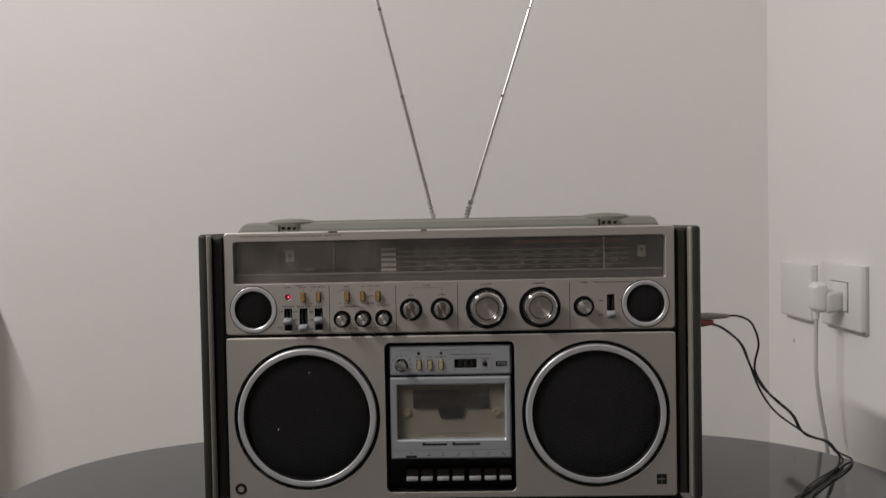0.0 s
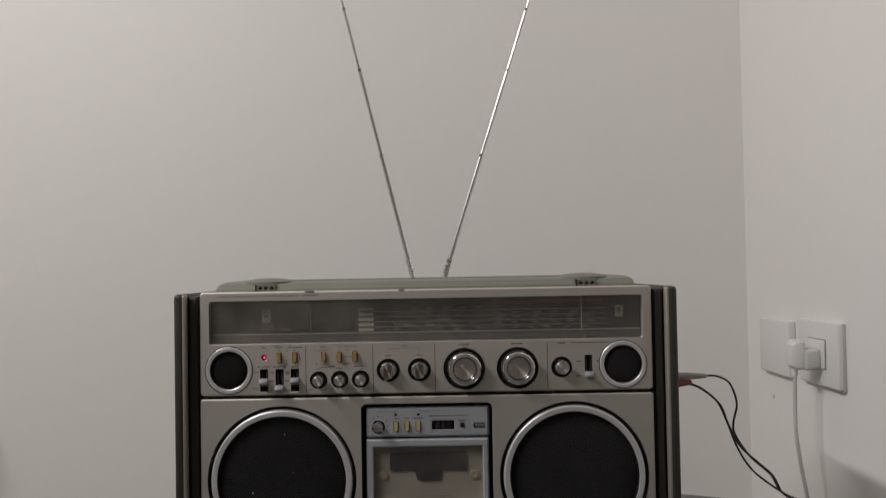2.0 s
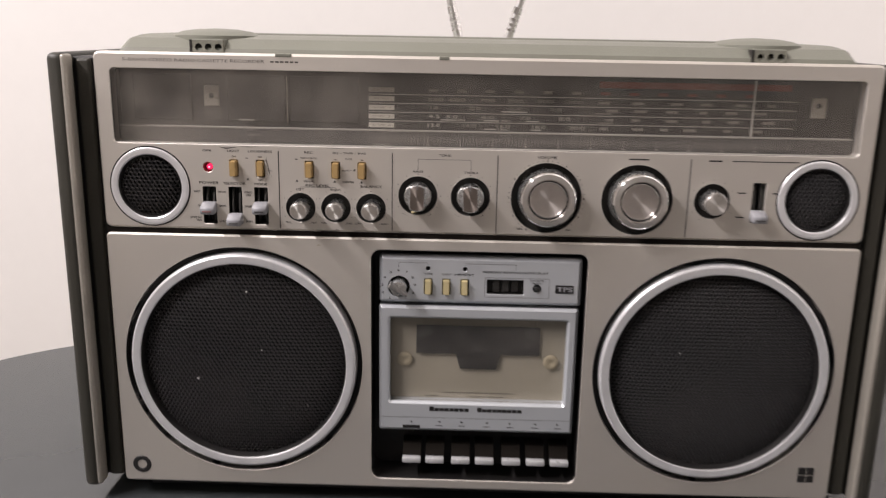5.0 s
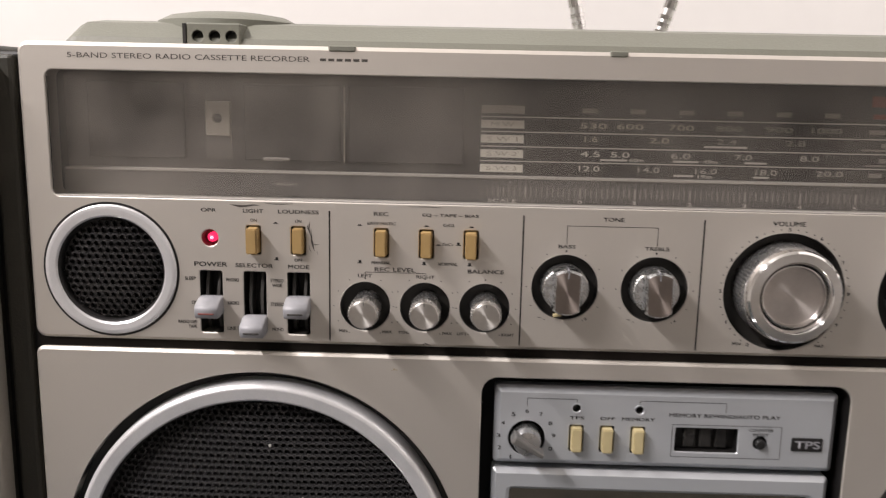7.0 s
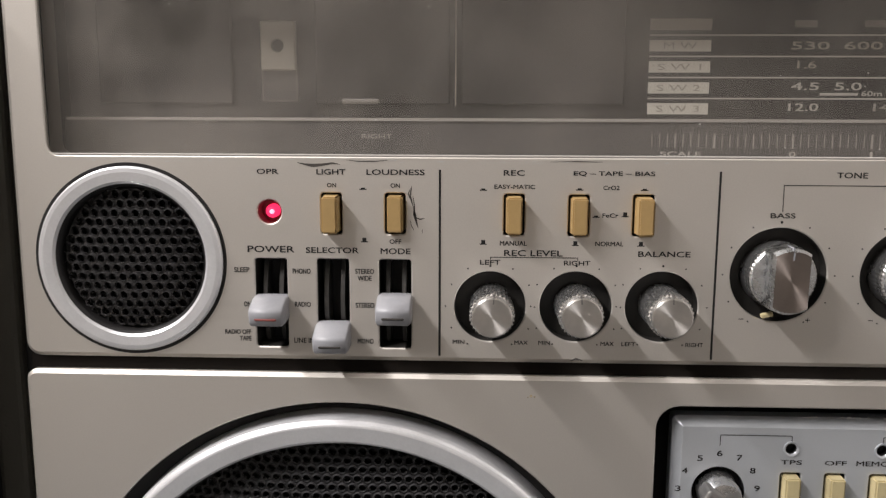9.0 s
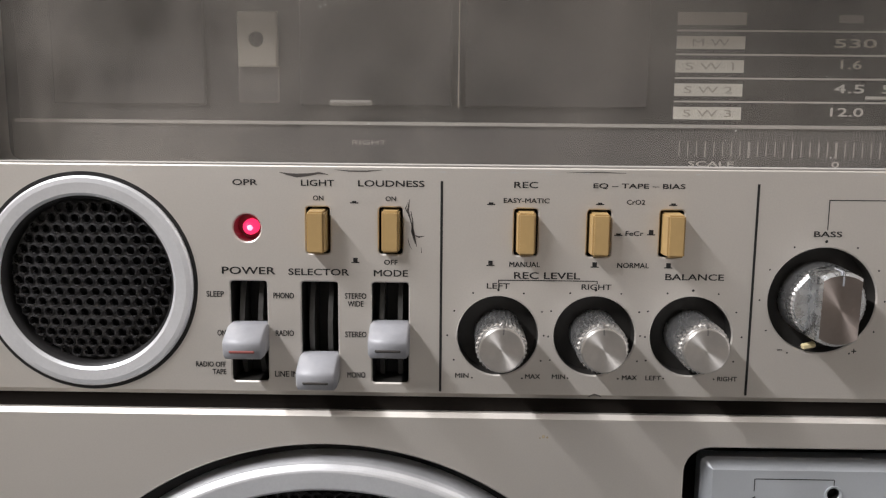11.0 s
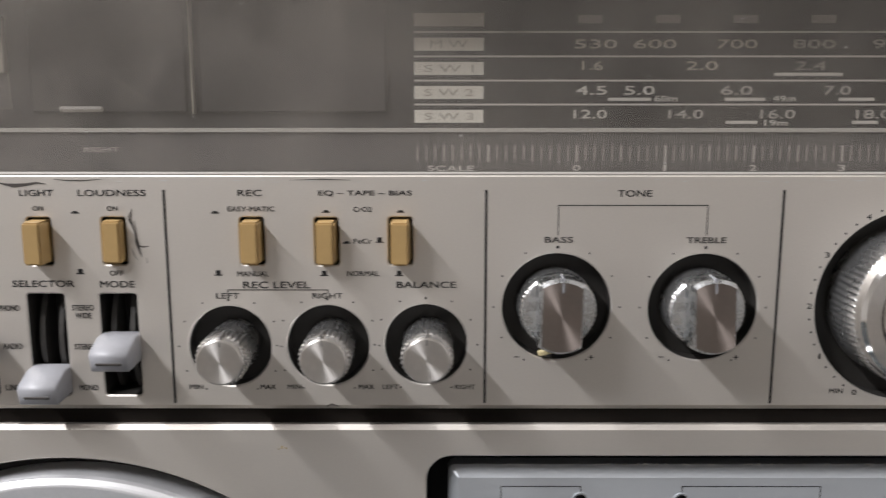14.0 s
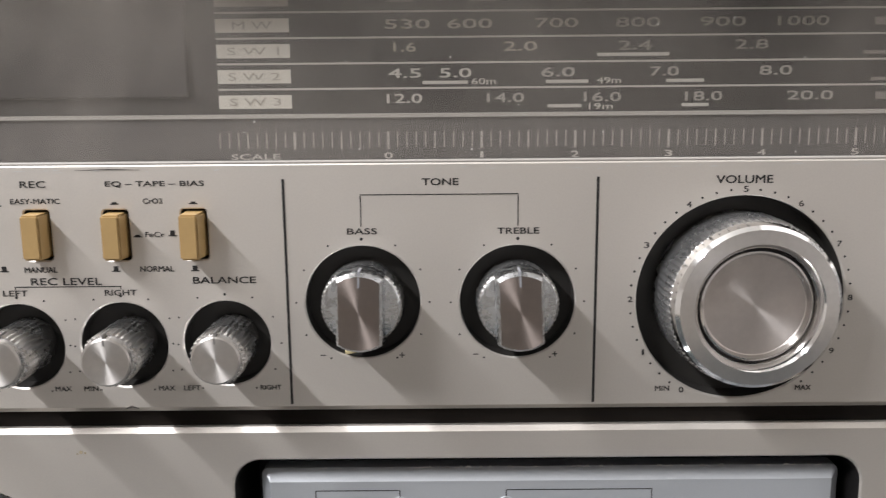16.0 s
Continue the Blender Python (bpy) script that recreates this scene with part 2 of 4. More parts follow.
def part(name, bm, mat, parent, label="", at=(0, 0, 0), smooth=None, scale=MM):
    me = bpy.data.meshes.new(name)
    bmesh.ops.recalc_face_normals(bm, faces=bm.faces)
    if scale != 1:
        bmesh.ops.scale(bm, vec=(scale,) * 3, verts=bm.verts)
    bm.to_mesh(me)
    bm.free()
    me.materials.append(M[mat])
    if smooth is not None:
        for p in me.polygons:
            p.use_smooth = True
        me.set_sharp_from_angle(angle=radians(smooth))
    ob = new(name, me)
    ob.location = tuple(a * scale for a in at)
    if parent is not None:
        ob.parent = parent
    if label:
        tagged(ob, label)
    return ob


def thing(name, at, label, category, group="", kind=""):
    e = new(name)
    e.empty_display_size = 0.02
    e.location = at
    return tagged(e, label, category, group, kind)


def box(bm, x0, x1, y0, y1, z0, z1, bevel=0.0, segs=2):
    made = bmesh.ops.create_cube(bm, size=1)["verts"]
    bmesh.ops.scale(bm, vec=(x1 - x0, y1 - y0, z1 - z0), verts=made)
    bmesh.ops.translate(bm, vec=((x0 + x1) / 2, (y0 + y1) / 2, (z0 + z1) / 2), verts=made)
    if bevel:
        edges = {e for v in made for e in v.link_edges}
        bmesh.ops.bevel(bm, geom=list(edges), offset=bevel, segments=segs, profile=0.5, affect="EDGES")
    return bm


def boxed(*a, **k):
    return box(bmesh.new(), *a, **k)


def rrect(cx, cz, w, h, r, n=6):
    """A rounded rectangle in x and z, as a function of how far it is drawn in."""
    def pts(inset=0.0):
        hw, hh = w / 2 - inset, h / 2 - inset
        rr = max(0.02, min(r - inset, hw, hh)) if r > 0 else 0.02
        out = []
        for k, (sx, sz) in enumerate(((1, 1), (-1, 1), (-1, -1), (1, -1))):
            for i in range(n + 1):
                a = math.pi / 2 * (k + i / n)
                out.append((cx + sx * (hw - rr) + rr * math.cos(a), cz + sz * (hh - rr) + rr * math.sin(a)))
        return out
    return pts


def disc(cx, cz, r, n=64):
    def pts(inset=0.0):
        return [(cx + (r - inset) * math.cos(2 * math.pi * i / n), cz + (r - inset) * math.sin(2 * math.pi * i / n)) for i in range(n)]
    return pts


def inside(p, poly):
    x, y, odd = p[0], p[1], False
    for (ax, ay), (bx, by) in zip(poly, poly[1:] + poly[:1]):
        if (ay > y) != (by > y) and x < (bx - ax) * (y - ay) / (by - ay) + ax:
            odd = not odd
    return odd


def plate(outer, holes, front, back, edge=0.4, hole_edge=0.25):
    """A sheet facing -y with a chamfered rim, holes through it and walls to its back."""
    from mathutils.geometry import delaunay_2d_cdt
    bm = bmesh.new()
    loops = [(outer(edge), outer(0), edge)] + [(h(-hole_edge), h(0), hole_edge) for h in holes]
    verts, edges, polys = [], [], []
    for pts, _, _ in loops:
        s = len(verts)
        verts += [Vector(p) for p in pts]
        edges += [(s + i, s + (i + 1) % len(pts)) for i in range(len(pts))]
        polys.append([tuple(p) for p in pts])
    vo, _, fo, _, _, _ = delaunay_2d_cdt(verts, edges, [], 0, 1e-6)
    made = [bm.verts.new((v.x, front, v.y)) for v in vo]
    for f in fo:
        c = (sum(vo[i].x for i in f) / len(f), sum(vo[i].y for i in f) / len(f))
        if inside(c, polys[0]) and not any(inside(c, q) for q in polys[1:]):
            bm.faces.new([made[i] for i in f])
    for pts, base, ch in loops:
        rings = [[bm.verts.new((x, y, z)) for x, z in row] for row, y in ((pts, front), (base, front + ch), (base, back))]
        for a, b in zip(rings, rings[1:]):
            for i in range(len(a)):
                j = (i + 1) % len(a)
                bm.faces.new((a[i], a[j], b[j], b[i]))
    bmesh.ops.remove_doubles(bm, verts=bm.verts, dist=1e-4)
    return bm


def cup(shape, front, depth):
    """A recess: walls going back and a bottom."""
    bm = bmesh.new()
    pts = shape(0)
    a = [bm.verts.new((x, front, z)) for x, z in pts]
    b = [bm.verts.new((x, front + depth, z)) for x, z in pts]
    for i in range(len(a)):
        j = (i + 1) % len(a)
        bm.faces.new((a[i], a[j], b[j], b[i]))
    bm.faces.new(b)
    return bm


def lathe(profile, n=48, knurl=0.0, knurl_rows=()):
    """Turns (radius, y) round the y axis; on the given rows every other point is drawn in."""
    bm = bmesh.new()
    rings = []
    for k, (r, y) in enumerate(profile):
        if r < 1e-6:
            rings.append([bm.verts.new((0, y, 0))])
            continue
        row = []
        for i in range(n):
            a = 2 * math.pi * i / n
            q = r - (knurl if (k in knurl_rows and i % 2) else 0)
            row.append(bm.verts.new((q * math.cos(a), y, q * math.sin(a))))
        rings.append(row)
    for a, b in zip(rings, rings[1:]):
        for i in range(n):
            j = (i + 1) % n
            if len(a) == 1 and len(b) == 1:
                continue
            if len(b) == 1:
                bm.faces.new((a[i], a[j], b[0]))
            elif len(a) == 1:
                bm.faces.new((a[0], b[j], b[i]))
            else:
                bm.faces.new((a[i], a[j], b[j], b[i]))
    return bm


def tube(points, radius, n=10, steps=6):
    """A round cord along a smooth line through the points."""
    P = [Vector(p) for p in points]
    P = [2 * P[0] - P[1]] + P + [2 * P[-1] - P[-2]]
    line = []
    for i in range(1, len(P) - 2):
        for s in range(steps):
            t = s / steps
            a, b, c, d = P[i - 1:i + 3]
            line.append(0.5 * (2 * b + (c - a) * t + (2 * a - 5 * b + 4 * c - d) * t * t + (3 * b - a - 3 * c + d) * t ** 3))
    line.append(P[-2])
    bm = bmesh.new()
    rings = []
    up = Vector((0.13, 0.31, 0.94))
    for i, p in enumerate(line):
        way = (line[min(i + 1, len(line) - 1)] - line[max(i - 1, 0)]).normalized()
        side = way.cross(up).normalized()
        other = way.cross(side).normalized()
        r = radius(i / (len(line) - 1)) if callable(radius) else radius
        rings.append([bm.verts.new(p + r * (math.cos(2 * math.pi * k / n) * side + math.sin(2 * math.pi * k / n) * other)) for k in range(n)])
    for a, b in zip(rings, rings[1:]):
        for k in range(n):
            j = (k + 1) % n
            bm.faces.new((a[k], a[j], b[j], b[k]))
    bm.faces.new(rings[0])
    bm.faces.new(rings[-1])
    return bm


def flat(polys, y):
    """Printed shapes lying in one sheet."""
    bm = bmesh.new()
    for p in polys:
        bm.faces.new([bm.verts.new((x, y, z)) for x, z in p])
    return bm


def rect(x0, x1, z0, z1):
    return [(x0, z0), (x1, z0), (x1, z1), (x0, z1)]


def words(text, cx, cz, w, h, y, mat, parent, label="", name="lettering", bold=0.0, weight=0.05):
    """Printed lettering w wide and h high about (cx, cz), on a sheet facing -y."""
    cu = bpy.data.curves.new("lettering", "FONT")
    cu.body, cu.resolution_u, cu.offset = text, 3, bold
    tmp = bpy.data.objects.new("lettering", cu)
    me = bpy.data.meshes.new_from_object(tmp)
    bpy.data.objects.remove(tmp)
    bpy.data.curves.remove(cu)
    co = np.empty(len(me.vertices) * 3)
    me.vertices.foreach_get("co", co)
    co = co.reshape(-1, 3)
    lo, hi = co.min(0), co.max(0)
    sx, sz = w / (hi[0] - lo[0]), h / (hi[1] - lo[1])
    fresh = np.c_[(co[:, 0] - (lo[0] + hi[0]) / 2) * sx + cx, np.full(len(co), y), (co[:, 1] - (lo[1] + hi[1]) / 2) * sz + cz] * MM
    me.vertices.foreach_set("co", fresh.ravel())
    me.update()
    if weight:
        strokes = bmesh.new()
        strokes.from_mesh(me)
        for k, (dx, dz) in enumerate(((weight, 0.0), (0.0, weight * 0.7))):
            again = bmesh.ops.duplicate(strokes, geom=list(strokes.faces))["geom"]
            bmesh.ops.translate(strokes, vec=(dx * h * MM, -0.008 * (k + 1) * MM, dz * h * MM), verts=[g for g in again if isinstance(g, bmesh.types.BMVert)])
        strokes.to_mesh(me)
        strokes.free()
    me.materials.clear()
    me.materials.append(M[mat])
    ob = new(name, me)
    ob.parent = parent
    if label:
        tagged(ob, label)
    return ob


def perforated(radius, pitch, hole, y, depth, dome=0.0):
    """A round sheet of punched metal, each hole with its own rolled rim and wall."""
    bm = bmesh.new()
    rows = int(radius / (pitch * 0.866)) + 2
    k = 12
    hexa = []
    for q in range(k):
        a = math.pi / 6 + 2 * math.pi * q / k
        hexa.append((pitch / math.sqrt(3) * (1.0 if q % 2 == 0 else math.cos(math.pi / 6)), a))
    for j in range(-rows, rows + 1):
        for i in range(-rows - 2, rows + 3):
            x, z = (i + 0.5 * (j % 2)) * pitch, j * pitch * 0.866
            d = math.hypot(x, z)
            if d > radius - 0.1 * pitch:
                continue
            lift = y - dome * (1 - (d / radius) ** 5)
            rings = []
            for scale_r, yy in ((None, 0.0), (hole * 1.3, 0.0), (hole * 1.06, -0.2 * pitch), (hole * 0.96, 0.03 * pitch), (hole * 0.95, depth)):
                row = []
                for rr, a in hexa:
                    u = rr if scale_r is None else scale_r
                    row.append(bm.verts.new((x + u * math.cos(a), lift + yy, z + u * math.sin(a))))
                rings.append(row)
            for p, q2 in zip(rings, rings[1:]):
                for q in range(k):
                    w = (q + 1) % k
                    bm.faces.new((p[q], p[w], q2[w], q2[q]))
    return bm


# ---- the room ----
R = ROOM
T = 0.12


def slab(name, label, x0, x1, y0, y1, z0, z1, mat, category):
    ob = part(name, boxed(x0, x1, y0, y1, z0, z1), mat, None, scale=1)
    return tagged(ob, label, category, kind="structure")


slab("wall_north", "unseen plain off-white wall closing the room behind the table", R["x0"] - T, R["x1"] + T, R["y1"], R["y1"] + T, 0, R["z1"], "wall", "wall")
slab("wall_east", "unseen plain off-white wall closing the room with electrical sockets", R["x1"], R["x1"] + T, R["y2"], R["y1"], 0, R["z1"], "wall", "wall")
# unseen walls, stepped outward so the recorder's right side gets less bounce light
slab("unseen_wall_return", "unseen plain off-white wall closing the room", R["x1"] + T, R["x2"], R["y2"], R["y2"] + T, 0, R["z1"], "wall", "wall")
slab("unseen_wall_far_east", "unseen plain off-white wall closing the room", R["x2"], R["x2"] + T, R["y0"], R["y2"] + T, 0, R["z1"], "wall", "wall")
slab("wall_west", "unseen plain off-white wall closing the room", R["x0"] - T, R["x0"], R["y0"], R["y1"], 0, R["z1"], "wall", "wall")
slab("wall_south", "unseen plain off-white wall closing the room", R["x0"] - T, R["x2"] + T, R["y0"] - T, R["y0"], 0, R["z1"], "wall", "wall")
# unseen; added so its edge casts the slanting shadow on the north wall
slab("unseen_shadow_wall", "unseen low wall added to shade the north wall", -1.15, -0.861, 0.49, R["y1"] - 0.003, 0.003, 1.0, "wall", "wall")
slab("floor", "beige tiled floor", R["x0"] - T, R["x2"] + T, R["y0"] - T, R["y1"] + T, -0.1, 0, "floor", "floor")
slab("ceiling", "white painted ceiling", R["x0"] - T, R["x2"] + T, R["y0"] - T, R["y1"] + T, R["z1"], R["z1"] + 0.1, "ceil", "ceiling")

# ---- the table ----
table = thing("table", (0, -0.06, 0), "low table with a glossy black glass top and rounded outline", "table")


def oval(a, b, n, k=128):
    out = []
    for i in range(k):
        t = 2 * math.pi * i / k
        c, s = math.cos(t), math.sin(t)
        out.append((a * abs(c) ** (2 / n) * (1 if c >= 0 else -1), b * abs(s) ** (2 / n) * (1 if s >= 0 else -1)))
    return out


def sheet(rows):
    bm = bmesh.new()
    rings = [[bm.verts.new((x, y, z)) for x, y in pts] for pts, z in rows]
    for a, b in zip(rings, rings[1:]):
        for i in range(len(a)):
            j = (i + 1) % len(a)
            bm.faces.new((a[i], a[j], b[j], b[i]))
    bm.faces.new(rings[0])
    bm.faces.new(rings[-1])
    return bm


TA, TB, TN = 0.52, 0.40, 3.2
part("glass_top", sheet([(oval(TA - 0.003, TB - 0.003, TN), TZ), (oval(TA, TB, TN), TZ - 0.003), (oval(TA, TB, TN), TZ - 0.009),
                         (oval(TA - 0.003, TB - 0.003, TN), TZ - 0.012)]), "glasstop", table, "glossy black glass top", scale=1)
part("apron", boxed(-0.36, 0.36, -0.24, 0.24, TZ - 0.062, TZ - 0.012, bevel=0.004), "leg", table, scale=1)
for lx in (-0.33, 0.33):
    for ly in (-0.21, 0.21):
        part("leg", boxed(lx - 0.025, lx + 0.025, ly - 0.025, ly + 0.025, 0, TZ - 0.062, bevel=0.004), "leg", table, scale=1)

# ---- the cassette recorder (millimetres from the middle of its front, at the table) ----
radio = thing("cassette_recorder", (0, 0, TZ), "vintage champagne stereo radio cassette recorder standing on a glass table", "radio")
HW, DEPTH = 234.0, 158.0

# case, cheeks and base
part("case", boxed(-HW + 2, HW - 2, 30, DEPTH, 13, 294, bevel=3), "top", radio, "grey-green plastic case", smooth=40)
part("base", boxed(-222, 222, 12, DEPTH - 12, 3.5, 13.5, bevel=1.5), "black", radio)
for fx in (-190, 190):
    for fy in (28, DEPTH - 28):
        part("foot", boxed(fx - 14, fx + 14, fy - 9, fy + 9, 0, 4, bevel=1), "rubber", radio)
for s in (-1, 1):
    def span(a, b):
        return (s * a, s * b) if s > 0 else (s * b, s * a)
    x0, x1 = span(HW - 2, 249.5)
    part("side_channel", boxed(x0, x1, 7, DEPTH - 4, 13, 291, bevel=1), "black", radio, "black recessed channel")
    x0, x1 = span(237.5, 246)
    part("channel_rib", boxed(x0, x1, 3.5, 9, 14, 290, bevel=1.5), "olive", radio)
    x0, x1 = span(248.5, 259)
    part("side_cheek", boxed(x0, x1, -8, DEPTH, 11, 293.5, bevel=4.0, segs=4), "olive", radio, "olive-grey plastic cheek", smooth=50)
    x0, x1 = span(247.0, 251.0)
    part("cheek_trim", boxed(x0, x1, -7.4, 3, 12.5, 292.6, bevel=1.8, segs=3), "trimm", radio, "worn silver edge strip", smooth=50)

# raised top with the handle pivots
bm = bmesh.new()
prof = [(8, 292), (10, 297), (20, 302.6), (36, 304.3), (52, 304.8), (DEPTH - 8, 305.5), (DEPTH - 2, 296), (DEPTH - 2, 288)]
rows = []
for x, k in ((-222.5, 0.3), (-219, 0.88), (-216.5, 1.0), (216.5, 1.0), (219, 0.88), (222.5, 0.3)):
    rows.append([bm.verts.new((x, y, 292 + (z - 292) * k)) for y, z in prof])
for a, b in zip(rows, rows[1:]):
    for i in range(len(a) - 1):
        bm.faces.new((a[i], a[i + 1], b[i + 1], b[i]))
bm.faces.new(rows[0])
bm.faces.new(rows[-1])
part("top_cover", bm, "top", radio, "grey-green plastic top")
for s in (-1, 1):
    cx = s * 165.0
    dome = lathe([(27, 4), (26.6, 0), (22, -2.2), (13, -3.6), (0, -4.2)], 48)
    bmesh.ops.rotate(dome, cent=(0, 0, 0), matrix=Matrix.Rotation(radians(-90), 3, "X"), verts=dome.verts)
    part("handle_pivot", dome, "top", radio, "round handle pivot cap", at=(cx + s * 5.0, 42, 304.4), smooth=50)
    blk = part("jack_block", plate(rrect(-0.5, 0, 19.5, 8.0, 0.8), [disc(q, -0.6, 2.05, 24) for q in (-6, 0, 6)], 0, 14, 0.5, 0.2), "top", radio, at=(cx - 1.5 + (s > 0) * 5.5, 8.5, 298.3))
    for q in (-6, 0, 6):
        part("pin_hole", cup(disc(q, -0.6, 2.0, 24), 0.4, 6), "well", blk)
    x = cx - 12.0 + (s > 0) * 5.5
    part("block_seam", boxed(x - 0.8, x + 0.4, 8.2, 16, 294.5, 302), "well", radio)
part("handle", boxed(-158, 158, 66, 84, 303.6, 305.9, bevel=1.1), "top", radio, "folded carrying handle")

# upper panel with dial opening, knob wells, slots and switch openings
SMALL = [(-111.5, 202.4), (-89.7, 202.6), (-68.0, 202.8)]
TONE = [(-39.25, 211.4), (-7.05, 211.3)]
BIG = [(39.3, 211.6), (94.5, 211.6)]
MIC = (140.0, 211.8)
SLOTS = [(-167.8, 202.7), (-151.75, 202.7), (-135.8, 202.7)]
SWITCH = [(-151.9, 226.05), (-135.7, 226.1), (-105.7, 226.1), (-89.5, 226.0), (-73.45, 226.1)]
LED = (-167.8, 226.4)
TWEET = [(-204.2, 213.7), (203.4, 213.7)]
RSLOT = (168.0, 211.4)
WOOF = [(-150.5, 99.6), (150.9, 99.8)]
dial_opening = rrect(0, 262.7, 449, 44.6, 3.0)
holes = [dial_opening] + [disc(x, z, 9.15) for x, z in SMALL] + [disc(x, z, 12.0) for x, z in TONE] + [disc(x, z, 21.6, 96) for x, z in BIG]
holes += [disc(*MIC, 10.8)] + [rrect(x, z, 8.3, 23.3, 0.7, 3) for x, z in SLOTS] + [rrect(*RSLOT, 8.0, 24.6, 0.7, 3)]
holes += [rrect(x, z, 5.3, 10.5, 0.7, 3) for x, z in SWITCH] + [disc(*LED, 3.1, 32)] + [disc(x, z, 22.5, 72) for x, z in TWEET]
upper = part("upper_panel", plate(rrect(0, 241.0, 468, 107.2, 4.0), holes, 0, 9, 1.35, 0.3), "champ", radio, "champagne metallic control panel with worn edges")
part("seam", boxed(-HW + 1, HW - 1, 1.3, 10, 180, 190), "gap", radio)

for x, z in SMALL:
    part("knob_well", cup(disc(x, z, 9.1), 0.3, 4.0), "well", upper)
for x, z in TONE:
    part("knob_well", cup(disc(x, z, 11.95), 0.3, 4.0), "well", upper)
for x, z in BIG:
    part("knob_well", cup(disc(x, z, 21.55, 96), 0.3, 5.0), "well", upper)
part("knob_well", cup(disc(*MIC, 10.75), 0.3, 4.0), "well", upper)


def slider(x, z, h, cz, warm=False):
    part("slot_well", cup(rrect(x, z, 8.2, h - 0.1, 0.6, 3), 0.3, 8.5), "well", upper)
    for rx in (-2.1, 2.1):
        rail = bmesh.new()
        for q in range(10):
            t0 = -h / 2 + 0.6 + (h - 1.2) * q / 10
            t1 = -h / 2 + 0.6 + (h - 1.2) * (q + 1) / 10
            b0, b1 = 5.2 - 3.6 * math.cos(math.pi * t0 / h), 5.2 - 3.6 * math.cos(math.pi * t1 / h)
            fr = [rail.verts.new(v) for v in ((x + rx - 0.55, b0, z + t0), (x + rx + 0.55, b0, z + t0), (x + rx + 0.55, b1, z + t1), (x + rx - 0.55, b1, z + t1))]
            bk = [rail.verts.new((v.co.x, 8.4, v.co.z)) for v in fr]
            rail.faces.new(fr)
            rail.faces.new((fr[0], fr[3], bk[3], bk[0]))
            rail.faces.new((fr[1], fr[2], bk[2], bk[1]))
        bmesh.ops.remove_doubles(rail, verts=rail.verts, dist=1e-3)
        part("slot_rail", rail, "rail", upper)
    # the cap: a wedge that overhangs its stem
    bm = bmesh.new()
    prof = [(1.5, -2.9), (-6.6, -3.3), (-7.4, -2.8), (-8.1, 0.25), (-7.4, 1.15), (-2.4, 3.3), (1.5, 3.4)]
    sides = []
    for sx, k in ((-4.45, 0.86), (-3.9, 1.0), (3.9, 1.0), (4.45, 0.86)):
        sides.append([bm.verts.new((x + sx, y * (k if y < 0 else 1), cz + q * k)) for y, q in prof])
    for a, b in zip(sides, sides[1:]):
        for i in range(len(a)):
            j = (i + 1) % len(a)
            bm.faces.new((a[i], a[j], b[j], b[i]))
    bm.faces.new(sides[0])
    bm.faces.new(sides[-1])
    bmesh.ops.bevel(bm, geom=[e for e in bm.edges if e.calc_face_angle(0) > 0.35], offset=0.95, segments=4, affect="EDGES")
    knob = part("slider_cap", bm, "cap", radio, "pale grey slider cap", smooth=65)
    # a thin dark or red bar on the cap's front draws its groove
    part("cap_groove", boxed(x - 2.9, x + 2.9, -7.9, -6.9, cz - 1.75, cz - 0.95, bevel=0.25, segs=1), "redline" if warm else "groove", knob)


slider(*SLOTS[0], 23.3, 201.4, True)
slider(*SLOTS[1], 23.3, 194.5)
slider(*SLOTS[2], 23.3, 202.0)
slider(*RSLOT, 24.6, 203.4)


def push_switch(x, z, out, mat, parent, front=0.0):
    part("switch_well", cup(rrect(x, z, 5.2, 10.4, 0.6, 3), front + 0.3, 5), "well", parent)
    bm = boxed(x - 2.25, x + 2.25, front - out, front + 4.5, z - 4.85, z + 4.85)
    for v in bm.verts:
        if v.co.y < front:
            v.co.x = x + (v.co.x - x) * 0.84
            v.co.z = z + (v.co.z - z) * 0.95
    bmesh.ops.bevel(bm, geom=[e for e in bm.edges if any(v.co.y < front for v in e.verts)], offset=0.38, segments=2, affect="EDGES")
    part("push_switch", bm, mat, parent, "mustard plastic push switch" if mat == "mustard" else "cream plastic push switch", smooth=30)


for (x, z), out in zip(SWITCH, (4.2, 2.2, 3.6, 3.6, 4.6)):
    push_switch(x, z, out, "mustard", upper)

part("led_well", cup(disc(*LED, 3.05, 32), 0.3, 4.5), "ledwell", upper)
part("led", lathe([(1.75, 4.4), (1.75, 2.6), (1.45, 1.7), (0.8, 1.2), (0, 1.05)], 24), "led", upper, "lit red indicator lamp", at=(LED[0] + 0.2, 0, LED[1] - 0.1), smooth=60)
part("led_core", lathe([(0.75, 0.5), (0.6, 0.02), (0, -0.1)], 20), "ledc", upper, at=(LED[0] + 0.4, 1.0, LED[1] - 0.1), smooth=60)


